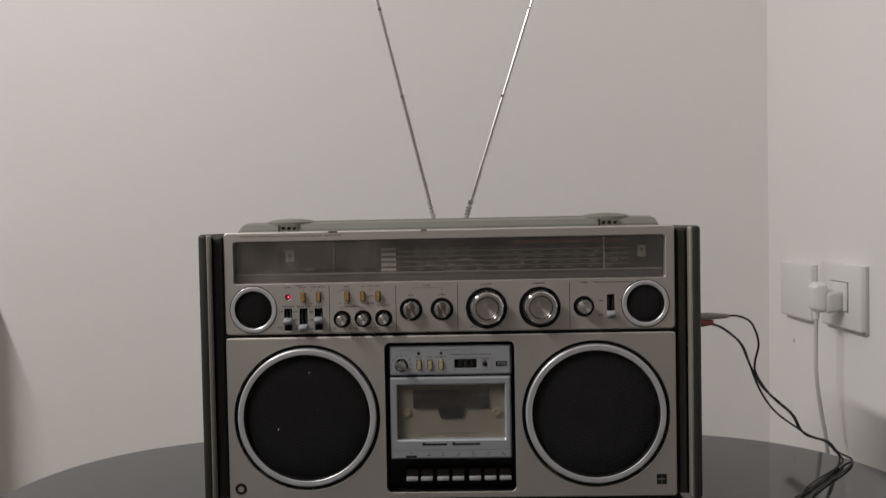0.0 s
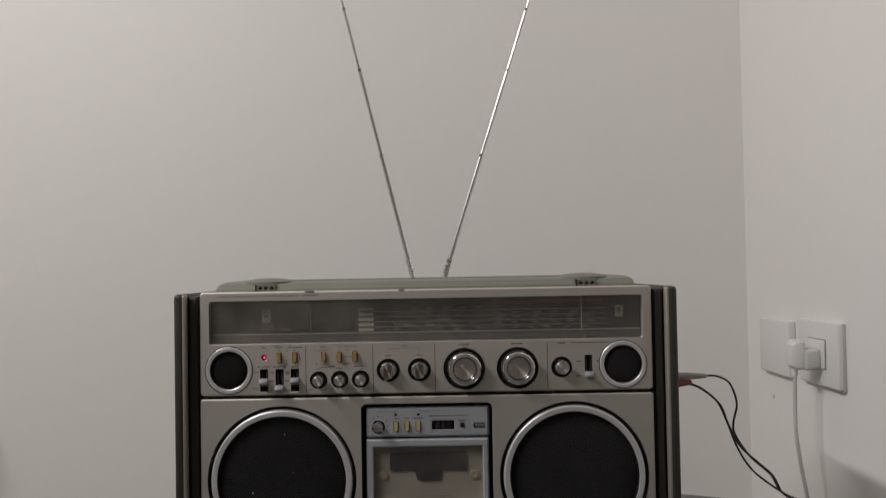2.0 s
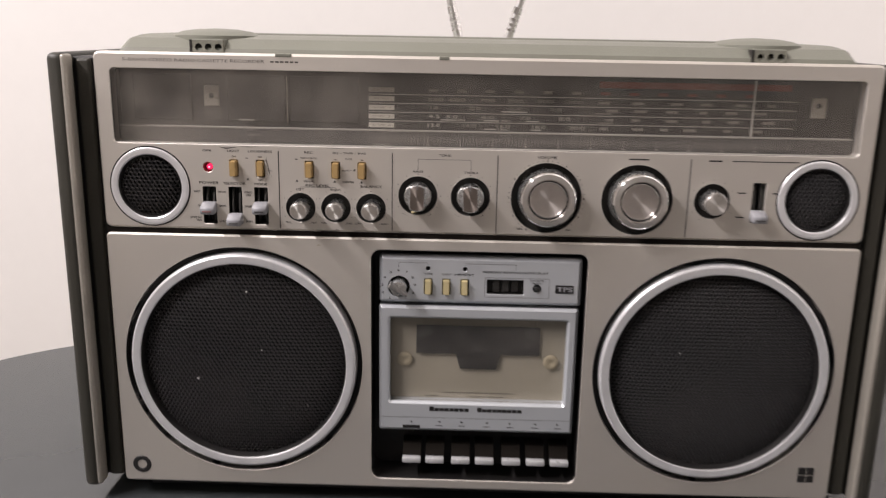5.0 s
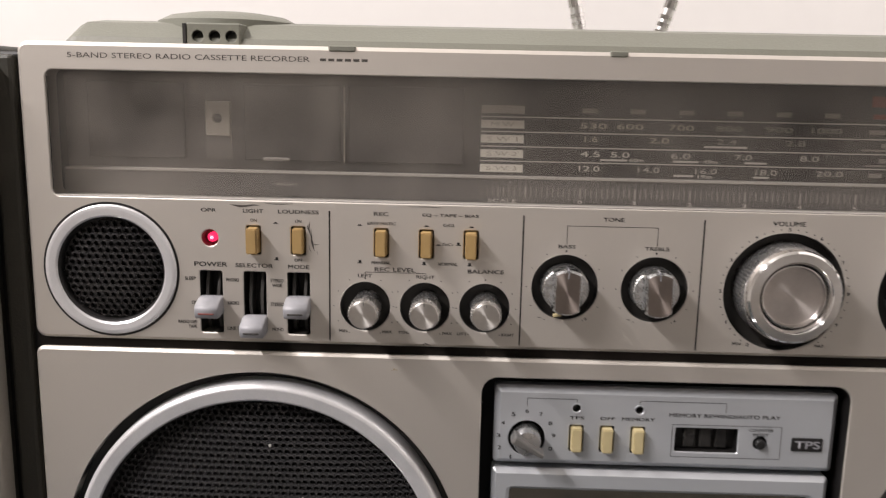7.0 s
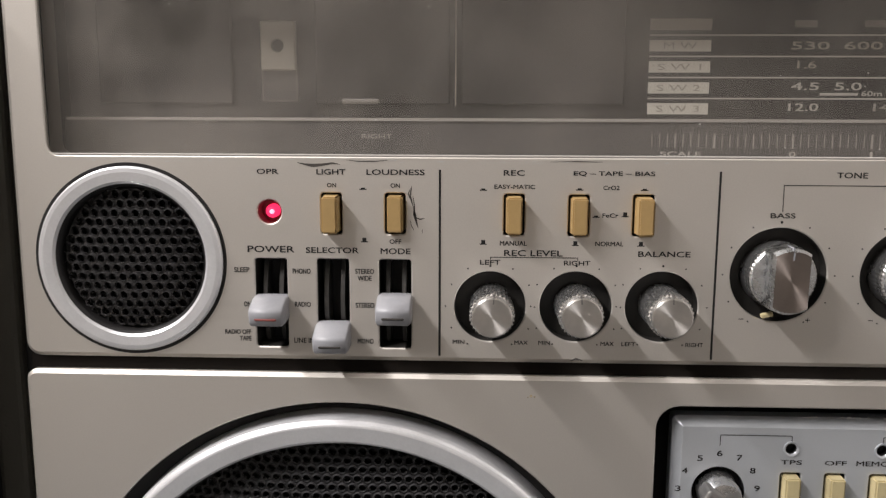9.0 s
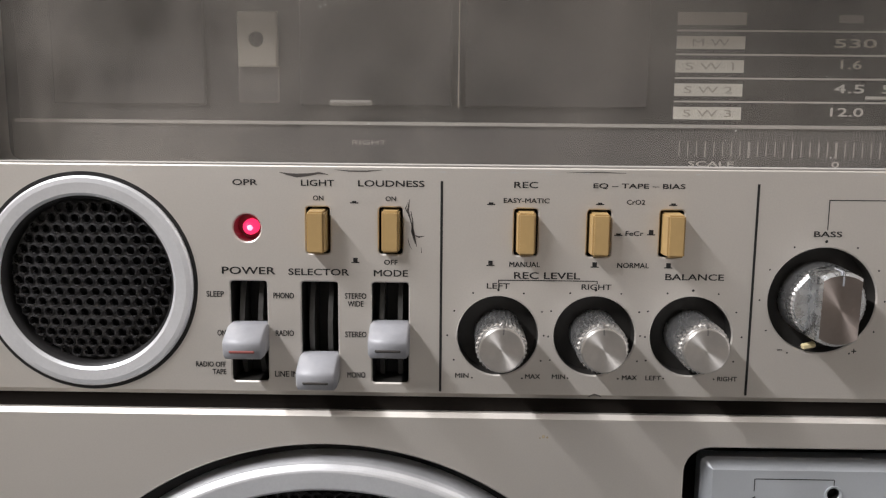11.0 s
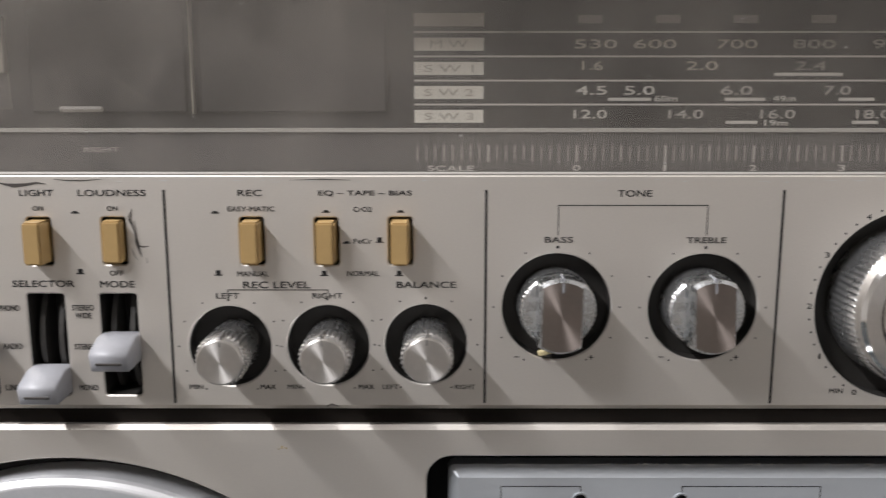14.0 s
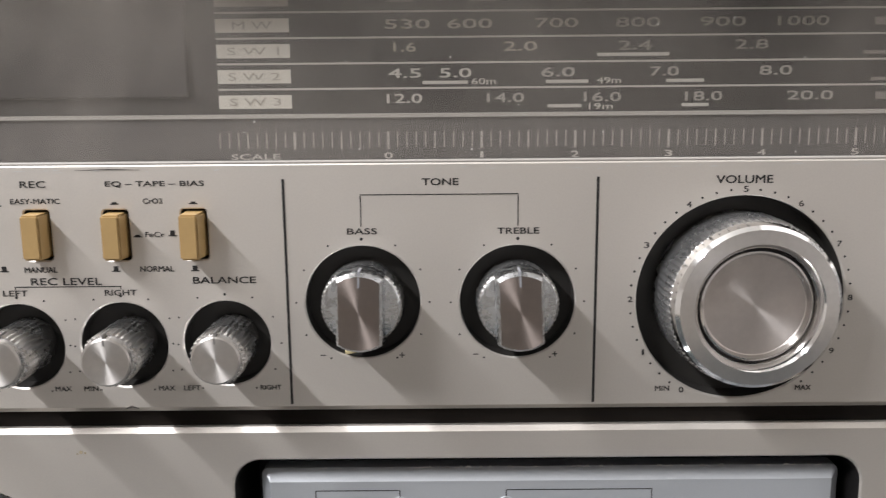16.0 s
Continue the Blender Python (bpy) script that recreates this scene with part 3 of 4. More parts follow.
def knurled_knob(x, z, r, out, parent, turn=0.0):
    k = part("knob", lathe([(r + 0.55, 3.9), (r + 0.55, -1.5), (r + 0.6, -out + 2.2), (r + 0.4, -out + 1.5), (r + 0.05, -out + 1.45), (r - 0.1, -out + 0.25)], 64, 0.36, (1, 2, 3)),
             "knurl", parent, "knurled metal knob", at=(x, 0, z))
    part("knob_face", lathe([(r - 0.1, -out + 0.25), (r - 0.45, -out), (r * 0.5, -out + 0.03), (0, -out + 0.06)], 72), "spun", k, "spun aluminium face")
    a = radians(turn)
    line = flat([rect(-0.18, 0.18, r - 1.6, r - 0.3)], -out - 0.03)
    box(line, -0.2, 0.2, -out + 0.2, -out + 4.4, r - 0.2, r + 0.75)
    bmesh.ops.rotate(line, cent=(0, 0, 0), matrix=Matrix.Rotation(a, 3, "Y"), verts=line.verts)
    part("pointer", line, "bevel", k)


for (x, z), a in zip(SMALL, (4, -3, 0)):
    knurled_knob(x + 0.4, z - 0.25, 5.05, 11.5, radio, a)
knurled_knob(*MIC, 6.6, 10.5, radio, 6)


def grip_knob(x, z, parent, turn):
    k = part("knob", lathe([(8.5, 3.9), (8.5, -2.2), (8.3, -3.3), (7.9, -3.8)], 96, 0.18, (1, 2)), "knurl", parent, "round metal knob with a flat grip", at=(x, 0, z))
    part("knob_flank", lathe([(7.95, -3.7), (7.7, -4.0), (6.0, -4.3), (0, -4.4)], 96), "flank", k, "scratched polished flank", smooth=40)
    rot = Matrix.Rotation(radians(turn), 3, "Y")
    bm = bmesh.new()
    ring = []
    for yy, gw, gl in ((-3.4, 5.0, 8.45), (-8.5, 4.6, 8.2), (-9.6, 4.1, 7.5)):
        pts = []
        for i in range(9):
            q = -1 + i / 4
            pts.append((gw * q, math.sqrt(max(0.0, gl * gl - (gw * q) ** 2))))
        pts += [(-px, -pz) for px, pz in pts]
        ring.append([bm.verts.new(rot @ Vector((px, yy, pz))) for px, pz in pts])
    for a, b in zip(ring, ring[1:]):
        for i in range(len(a)):
            j = (i + 1) % len(a)
            bm.faces.new((a[i], a[j], b[j], b[i]))
    part("grip", bm, "flank", k)
    face = bmesh.new()
    pts = []
    for i in range(9):
        q = -1 + i / 4
        pts.append((4.1 * q, math.sqrt(7.5 ** 2 - (4.1 * q) ** 2)))
    pts += [(-px, -pz) for px, pz in pts]
    mid = face.verts.new((0, -9.6, 0))
    vs = [face.verts.new(rot @ Vector((px, -9.6, pz))) for px, pz in pts]
    for i in range(len(vs)):
        face.faces.new((vs[i], vs[(i + 1) % len(vs)], mid))
    part("grip_face", face, "spun_brown", k)
    line = flat([rect(-0.22, 0.22, 5.3, 7.4)], -9.66)
    box(line, -0.22, 0.22, -9.3, -4.6, 7.7, 8.4)
    bmesh.ops.rotate(line, cent=(0, 0, 0), matrix=rot, verts=line.verts)
    part("pointer", line, "cap", k)


grip_knob(*TONE[0], radio, 1)
grip_knob(*TONE[1], radio, -2)
crumb = boxed(-1.5, 1.5, -0.7, 0.7, -0.6, 0.6, bevel=0.25, segs=1)
bmesh.ops.rotate(crumb, cent=(0, 0, 0), matrix=Matrix.Rotation(radians(-14), 3, "Y"), verts=crumb.verts)
part("crumb", crumb, "cream", upper, "small yellowish crumb", at=(TONE[0][0] - 2.4, -0.3, TONE[0][1] - 10.2))


def big_knob(x, z, parent):
    k = part("knob", lathe([(17.6, 4.8), (17.6, -3.0), (17.1, -7.0), (16.7, -7.6)], 160, 0.42, (1, 2)), "knurl", parent, "large knurled metal knob", at=(x, 0, z))
    part("knob_rim", lathe([(16.9, -7.0), (16.5, -9.4), (15.7, -10.2)], 128), "chrome", k, "polished rim", smooth=25)
    part("rim_flat", lathe([(15.7, -10.2), (12.9, -10.6)], 128), "spun_rim", k, "spun flat rim")
    part("rim_bevel", lathe([(12.9, -10.6), (12.1, -9.6), (11.8, -8.4), (11.6, -7.8)], 128), "chrome", k, smooth=25)
    part("rim_groove", lathe([(11.8, -7.9), (11.3, -7.8), (11.2, -7.9)], 96), "black", k)
    part("rim_step", lathe([(11.4, -7.8), (11.2, -8.5), (10.8, -8.6), (10.4, -7.4)], 128), "chrome", k, smooth=25)
    part("knob_face", lathe([(10.45, -7.4), (10.2, -7.2), (5, -7.15), (0, -7.1)], 96), "spun_dark", k, "spun aluminium face")


for x, z in BIG:
    big_knob(x + 0.5, z + 0.4, radio)

# tweeters
for x, z in TWEET:
    tw = part("tweeter_ring", lathe([(24.15, 0.4), (24.05, -0.5), (23.6, -0.95), (22.6, -1.1), (20.3, -0.95), (19.7, -0.5), (19.2, 0.6), (18.9, 5)], 96), "ring", radio, "satin aluminium ring", at=(x, 0, z), smooth=11)
    part("ring_bevel", lathe([(19.62, -0.36), (19.1, 0.2), (18.8, 1.2), (18.7, 4.5)], 96), "black", tw, "black inner wall", smooth=30)
    part("ring_shadow_line", lathe([(25.0, -0.02), (24.0, -0.06)], 96), "black", tw)
    part("grille", perforated(18.7, 2.75, 0.98, 3.0, 2.2, 2.0), "mesh", tw, "black punched metal grille")
    part("grille_backing", lathe([(19.2, 3.4), (17.6, 3.7), (17.6, 6.5), (0, 6.8)], 48), "cone", tw)

# dial
dial = part("dial_plate", boxed(-226, 226, 15.0, 17, 248, 288), "dial", radio, "dark tuning dial plate")
part("dial_frame_top", boxed(-226, 226, 1.5, 16, 285.2, 288), "black", dial)
for s in (-1, 1):
    part("dial_frame_side", boxed(min(s * 224.6, s * 228), max(s * 224.6, s * 228), 1.5, 16, 240, 288), "dial", dial)
part("dial_ledge", boxed(-226, 226, 11.0, 17, 238.0, 249.2), "ledge", dial, "dark grey ledge with the logging scale")
part("ledge_line", boxed(-224, 224, 10.6, 15.4, 249.2, 249.95), "faint_ink", dial)
part("dial_floor", boxed(-225, 225, 1.6, 11.2, 238.5, 240.3), "ledge", dial)
pane = part("dial_pane", boxed(-224.4, 224.4, 1.2, 1.9, 240.5, 284.9), "pane", radio, "dusty clear dial pane with painted haze")
pane.visible_shadow = False
part("pane_lip", boxed(-224.3, 224.3, 0.3, 2.2, 240.35, 240.95, bevel=0.2, segs=1), "trimp", radio)
Y1, Y2 = 14.9, 10.9
for k, lab in enumerate(("SW3", "SW2", "SW1", "MW", "FM")):
    zc = 252.6 + 5.37 * k
    bar = part("band_bar", flat([rect(-70.8, -55.0, zc - 1.45, zc + 1.45)], Y1), "barpale" if k < 4 else "lampink", dial, "pale band name bar")
    words(" ".join(lab), -62.9, zc, 11.2 if len(lab) > 2 else 8.5, 1.6, Y1 - 0.1, "lampink", dial, weight=0.0)
    if k:
        part("band_line", flat([rect(-70.8, 190, zc - 2.9, zc - 2.5)], Y1), "pale_ink", dial)
ROWS_OF_MARKS = [
    (252.95, (("12.0", -30.6, 7.6), ("14.0", -8.7, 8.0), ("16.0", 12.3, 8.0), ("18.0", 34.2, 8.0), ("20.0", 57.2, 10.0))),
    (258.3, (("4.5", -30.5, 7.0), ("5.0", -19.5, 6.8), ("6.0", 2.6, 7.2), ("7.0", 25.5, 6.2), ("8.0", 49.5, 7.0))),
    (263.8, (("1.6", -30.4, 4.8), ("2.0", -5.6, 7.2), ("2.4", 19.0, 7.2), ("2.8", 44.0, 7.2))),
    (268.6, (("530", -29.8, 9.6), ("600", -16.4, 9.6), ("700", 2.1, 9.2), ("800", 19.5, 9.6), ("900", 37.6, 9.8), ("1000", 54.8, 11))),
]
for z, row in ROWS_OF_MARKS:
    for s, x, w in row:
        words(s, x, z + 0.12, w, 1.95, Y1 - 0.05, ("pale_ink" if x < -10 else "faint_ink") if z < 262 else ("lampink" if x < 10 else "tagink"), dial)
for s, x, z in (("60m", -13.4, 256.6), ("49m", 13.6, 256.6), ("19m", 12.0, 251.1)):
    words(s, x, z, 5.2, 1.3, Y1 - 0.05, "pale_ink", dial)
bars = [rect(-26.6, -16.8, 256.1, 256.8), rect(0, 9.2, 256.1, 256.8), rect(26, 34.2, 256.1, 256.8), rect(0.5, 7.8, 250.9, 251.6), rect(29.5, 35.4, 250.9, 251.6),
        rect(11, 26.5, 261.7, 262.4), rect(68, 78, 261.7, 262.4), rect(70, 80, 256.1, 256.8)]
rng = random.Random(4)
for z in (252.9, 258.3, 263.8, 268.6):
    x = 70 + rng.random() * 6
    while x < 180:
        w = rng.choice((5, 7, 8))
        bars.append(rect(x, x + w, z - 0.8, z + 0.8))
        x += w + 9 + rng.random() * 8
for bar in bars:
    part("band_mark", flat([bar], Y1 - 0.05), "tagink" if bar[0][0] > 60 else "pale_ink", dial)
x, fm = -34.0, []
while x < 170:
    fm.append(rect(x, x + 5.6, 273.3, 275.1))
    x += 17.5
for bar in fm:
    part("fm_mark", flat([bar], Y1 - 0.05), "redrow" if bar[0][0] > 60 else "recink", dial)
part("fm_stripe", flat([rect(70, 186, 277.6, 281.5)], Y1 - 0.02), "redrow", dial, "faded red stripe")
ticks = []
for k in range(-18, 112):
    x = -34.0 + 2.0 * k
    if x > 190:
        break
    w, lo = (0.27, 242.4) if k % 10 == 0 else ((0.18, 242.5) if k % 5 == 0 else (0.13, 242.7))
    ticks.append(rect(x - w, x + w, lo + 0.1, 246.2))
part("scale_ticks", flat(ticks, Y2), "faint_ink", dial)
words("SCALE", -62.5, 241.0, 10.5, 1.2, Y2, "pale_ink", dial)
for k in range(11):
    words(str(k), -34 + 20 * k, 241.1, 1.7 if k % 10 != 1 else 0.6, 1.3, Y2, "pale_ink", dial)
words("RIGHT", -141.5, 245.2, 8.0, 1.1, Y2, "faint_ink", dial)
# level meter lamps and the tuning needle
part("meter_lamp", plate(rrect(-167.6, 268.6, 9.2, 12.6, 0.5, 3), [disc(-167.8, 268.6, 1.7, 24)], 13.4, 15.0, 0.3, 0.2), "lampink", dial, "pale lamp holder with a round hole")
part("lamp_hole", cup(disc(-167.8, 268.6, 1.7, 24), 13.7, 1.2), "dial", dial)
part("rec_tag", flat([rect(-172.0, -163.2, 254.6, 262.2)], Y1), "ledge", dial)
words("REC", -167.6, 258.2, 7.4, 2.2, Y1 - 0.1, "recink", dial, weight=0.0)
part("rec_tag_edge", flat([rect(-172.3, -172.0, 254.4, 262.2), rect(-163.2, -162.9, 254.4, 262.2), rect(-172.3, -162.9, 254.2, 254.5)], Y1 - 0.05), "recink", dial)
part("meter_lamp", plate(rrect(203, 268, 8.5, 12, 0.5, 3), [disc(203, 269.5, 1.7, 24)], 13.4, 15.0, 0.3, 0.2), "lampink", dial)
for x0, x1 in ((-216, -180), (-158, -122.5), (-119.5, -77)):
    part("meter_face", boxed(x0, x1, 14.0, 15.2, 253.5, 281.5, bevel=0.4, segs=1), "dial", dial)
part("meter_divider", boxed(-121.1, -120.8, 13.0, 15, 253.2, 281), "lampink", dial)
# pale bar standing in for a soft reflection over the meters
part("meter_glint", boxed(-150.8, -140.8, 11.4, 12.6, 253.6, 254.9, bevel=0.55), "tagink", dial)
part("needle", boxed(163, 163.9, 12.5, 13.3, 243, 284), "pale_ink", dial, "pale tuning needle")

# dust on the pane and scuffs along its lip
rng = random.Random(11)
specks = []
for k in range(150):
    x, z, q = -222 + 444 * rng.random(), 241.5 + 42 * rng.random() ** 1.6, 0.07 + 0.16 * rng.random() ** 3
    specks.append([(x + q * (0.7 + 0.5 * rng.random()) * math.cos(a), z + q * (0.7 + 0.6 * rng.random()) * math.sin(a)) for a in (0, 1.1, 2.2, 3.3, 4.4, 5.4)])
tagged(part("dust_specks", flat(specks, 1.12), "cordw", pane), kind="stuff")
arc = [(-141.0, 263.5), (-132.0, 259.6), (-125.0, 254.6), (-120.5, 248.6)]
part("pane_scratch", flat([arc + [(x + 0.05, z + 0.13) for x, z in arc[2:0:-1]]], 1.1), "tagink", pane, "faint scratch")
scuffs = []
for k in range(70):
    x, w, z, h = -223 + 444 * rng.random(), 0.3 + 3.2 * rng.random() ** 2, 238.9 + 0.75 * rng.random(), 0.06 + 0.16 * rng.random()
    scuffs.append([(x, z), (x + w * 0.4, z - h * 0.6), (x + w, z + h * 0.2), (x + w * 0.6, z + h)])
tagged(part("lip_scuffs", flat(scuffs, -0.07), "cordw", upper), kind="stuff")

# printed lettering on the upper panel
YP = -0.06
for s, x, z, w, h in (
    ("OPR", -168.0, 236.6, 5.5, 1.3), ("LIGHT", -151.9, 236.6, 7.3, 1.35), ("LOUDNESS", -135.6, 236.6, 14.6, 1.35),
    ("POWER", -167.7, 216.75, 12.0, 1.65), ("SELECTOR", -151.9, 216.6, 13.6, 1.45), ("MODE", -135.7, 216.5, 7.6, 1.45),
    ("ON", -151.8, 233.25, 2.3, 1.05), ("ON", -135.7, 233.25, 2.3, 1.05), ("OFF", -135.7, 219.0, 3.0, 1.1),
    ("SLEEP", -175.4, 211.3, 3.9, 1.3), ("ON", -174.2, 202.3, 1.9, 1.3), ("RADIO OFF", -176.9, 194.9, 6.8, 1.2), ("TAPE", -175.0, 193.15, 3.1, 1.2),
    ("PHONO", -159.9, 211.1, 4.6, 1.3), ("RADIO", -159.8, 202.4, 4.1, 1.3), ("LINE IN", -159.6, 192.8, 5.2, 1.3),
    ("STEREO", -143.65, 211.2, 4.8, 1.25), ("WIDE", -143.65, 209.4, 3.5, 1.25), ("STEREO", -143.65, 202.3, 4.8, 1.3), ("MONO", -143.6, 192.8, 4.1, 1.3),
    ("REC", -105.9, 236.6, 5.2, 1.35), ("EASY-MATIC", -105.7, 233.15, 10.1, 1.05), ("EQ \u2013 TAPE \u2013 BIAS", -81.05, 236.5, 20.1, 1.25),
    ("CrO2", -81.65, 233.05, 4.0, 1.05), ("FeCr", -81.7, 226.1, 3.9, 1.05), ("MANUAL", -105.8, 218.85, 6.8, 1.15), ("NORMAL", -81.7, 218.9, 7.0, 1.15),
    ("REC LEVEL", -100.75, 216.35, 14.7, 1.5), ("LEFT", -111.6, 213.9, 5.1, 1.2), ("RIGHT", -89.65, 213.9, 6.6, 1.2), ("BALANCE", -67.9, 216.4, 13.0, 1.4),
    ("MIN", -119.5, 193.0, 3.0, 1.05), ("MAX", -103.4, 193.0, 3.4, 1.05), ("MIN", -97.5, 193.0, 3.0, 1.05), ("MAX", -81.4, 193.0, 3.4, 1.05),
    ("LEFT", -76.0, 193.0, 3.5, 1.05), ("RIGHT", -59.3, 193.0, 4.4, 1.05),
    ("BASS", -39.1, 226.4, 6.1, 1.25), ("TREBLE", -7.0, 226.3, 8.6, 1.25), ("TONE", -22.95, 236.5, 7.4, 1.4), ("VOLUME", 38.9, 236.5, 11.5, 1.6),
    ("MIN", 23.8, 192.1, 3.0, 1.1), ("MAX", 53.7, 192.05, 3.4, 1.1), ("+", -31.3, 199.9, 1.1, 1.1), ("\u2014", -47.9, 200.0, 1.2, 0.2), ("+", 0.9, 199.9, 1.1, 1.1), ("\u2014", -15.7, 200.0, 1.2, 0.2),
):
    words(s, x, z, w, h, YP, "ink", upper)
words("5-BAND STEREO RADIO CASSETTE RECORDER", -173.5, 290.1, 85.0, 1.8, YP, "scratch", upper, weight=0.0)
part("printed_bars", flat([rect(-127.5 + 2.9 * k, -125.4 + 2.9 * k, 289.6, 290.5) for k in range(6)], YP), "scratch", upper)
for k in range(10):
    a = radians(-150 + 30 * k)
    words(str(k), 39.3 + 22.9 * math.sin(a), 211.6 + 22.9 * math.cos(a), 1.0 if k != 1 else 0.4, 1.2, YP, "ink", upper)


def dot(x, z, r=0.22):
    return [(x + r * math.cos(math.pi * q / 4), z + r * math.sin(math.pi * q / 4)) for q in range(8)]


prints = []
for x, z in SMALL:
    prints += [dot(x + 11.4 * math.sin(radians(a)), z + 11.4 * math.cos(radians(a))) for a in range(-150, 151, 30) if abs(a) != 0]
    prints.append(dot(x, z + 10.6, 0.3))
for x, z in TONE:
    prints += [dot(x + 13.9 * math.sin(radians(a)), z + 13.9 * math.cos(radians(a))) for a in range(-150, 151, 30) if a]
    prints.append(dot(x, z + 13.4, 0.36))
for k in range(41):
    if k % 4:
        a = radians(-150 + 7.5 * k)
        prints.append(dot(39.3 + 22.9 * math.sin(a), 211.6 + 22.9 * math.cos(a), 0.26))
prints += [dot(140 + 13.2 * math.sin(radians(a)), 211.8 + 13.2 * math.cos(radians(a))) for a in range(-150, 151, 30)]
part("tone_bracket", flat([[(-39.35, 227.4), (-39.15, 227.4), (-39.15, 233.85), (-7.15, 233.85), (-7.15, 227.4), (-6.95, 227.4), (-6.95, 234.05), (-39.35, 234.05)]], YP), "ink", upper)
part("level_bracket", flat([[(-111.6, 214.6), (-111.4, 214.6), (-111.4, 215.15), (-89.6, 215.15), (-89.6, 214.6), (-89.4, 214.6), (-89.4, 215.35), (-111.6, 215.35)]], YP), "ink", upper)
for x in (-124.4, -54.9, 9.2, 125.4):
    part("divider_line", flat([rect(x - 0.28, x + 0.28, 189.2, 237.3)], YP), "ink", upper)
# push marks
for x, z, hi in ((-143.8, 232.6, 0), (-113.5, 232.6, 0), (-89.5, 232.8, 0), (-73.4, 232.8, 0), (-85.2, 226.0, 0), (-143.6, 219.2, 1), (-113.4, 218.9, 1), (-90.2, 218.8, 1), (-73.8, 218.8, 1), (-78.0, 226.2, 1)):
    top = z + (0.75 if hi else 0.1)
    part("push_mark", flat([[(x - 0.9, z - 0.45), (x + 0.9, z - 0.45), (x + 0.9, z - 0.2), (x + 0.5, z - 0.2), (x + 0.5, top), (x - 0.5, top), (x - 0.5, z - 0.2), (x - 0.9, z - 0.2)]], YP), "ink", upper)
# lettering too small to read
for q in [rect(88, 100, 236.1, 237.0), rect(136, 144, 236.1, 237.0), rect(150, 190, 236.3, 236.9), rect(155, 160, 217, 217.8), rect(155, 160, 202, 202.8), rect(176, 181, 217, 217.8)]:
    part("print_bar", flat([q], YP), "ink", upper)
tagged(part("tick_dots", flat(prints, YP), "ink", upper), kind="stuff")

# worn paint: chips and scratches
rng = random.Random(11)
def scratch(points, width):
    """A ragged sliver along a line, thin at both ends."""
    n = len(points)
    up, down = [], []
    for i, (x, z) in enumerate(points):
        ax, az = points[max(i - 1, 0)]
        bx, bz = points[min(i + 1, n - 1)]
        q = math.hypot(bx - ax, bz - az) or 1
        w = width * math.sin(math.pi * (i + 0.25) / (n - 0.5)) * (0.5 + 0.6 * rng.random())
        up.append((x - (bz - az) / q * w, z + (bx - ax) / q * w))
        down.append((x + (bz - az) / q * w, z - (bx - ax) / q * w))
    return up + down[::-1]


for pts, w in (([(-160.3, 238.9), (-158.5, 238.5), (-156.5, 238.2), (-154, 238.4), (-151.5, 238.8), (-149.5, 238.5)], 0.42), ([(-148, 239.6), (-145, 239.3), (-141, 239.3), (-137.5, 239.6)], 0.18),
               ([(-131.8, 232.6), (-132.4, 231.2), (-132.0, 230.2), (-131.2, 229.6)], 0.22), ([(-131.2, 230.6), (-130.8, 228.2), (-130.9, 226.0), (-130.2, 223.2)], 0.3), ([(-130.6, 225.2), (-129.4, 224.8), (-128.2, 225.0)], 0.22),
               ([(-131.5, 233.2), (-131.9, 230.6), (-130.9, 227.2)], 0.32), ([(-131.2, 228.4), (-130.6, 225.6), (-129.9, 222.6)], 0.4), ([(-131.9, 224.6), (-131.6, 223.2), (-131.0, 222.0)], 0.12), ([(-128.9, 222.4), (-128.8, 221.2)], 0.12), ([(-90.6, 188.4), (-89.2, 188.9), (-87.6, 188.5)], 0.3), ([(-97, 239.4), (-90, 239.55), (-84, 239.4)], 0.12)):
    part("paint_scratch", flat([scratch(pts, w)], -0.05), "scratch", upper)
for x, w in ((-119.8, 9.4), (-24.4, 6.0)):
    part("rim_notch", boxed(x - w / 2, x + w / 2, -0.4, 3, 292.9, 295.0, bevel=0.4, segs=1), "top", upper)

# lower panel with the woofers and the tape recess
REC = rrect(-0.4, 98.2, 135.4, 157.2, 6.0)
lower = part("lower_panel", plate(rrect(0, 98.5, 468, 171.2, 3.0), [disc(x, z, 76.6, 128) for x, z in WOOF] + [REC], 0, 9, 1.0, 0.4), "champ", radio, "champagne metallic front panel")
lower.location.y = -0.0008
for x, z in WOOF:
    wf = part("woofer_surround", lathe([(76.6, 0.2), (76.6, 6.5), (70, 7.5)], 128), "black", radio, "black groove", at=(x, -0.8, z))
    part("woofer_ring", lathe([(72.9, 7), (72.8, -0.2), (72.5, -1.3), (71.9, -2.1), (71.4, -2.4), (70.9, -2.52), (67.0, -2.3), (66.4, -1.9), (66.0, -1.0), (65.9, 11.5)], 160), "ring", wf, "broad satin aluminium ring", smooth=11)
    part("ring_bevel", lathe([(66.35, -1.85), (65.95, -1.1), (65.7, 0.0), (65.4, 10.5)], 160), "black", wf, "black inner wall", smooth=30)
    part("grille", perforated(65.3, 2.75, 0.98, 4.2, 2.2, 3.6), "mesh", wf, "dusty black punched metal grille")
    part("cone", lathe([(67, 12.5), (66, 15), (40, 19), (22, 24), (20, 22), (0, 17)], 64), "cone", wf)
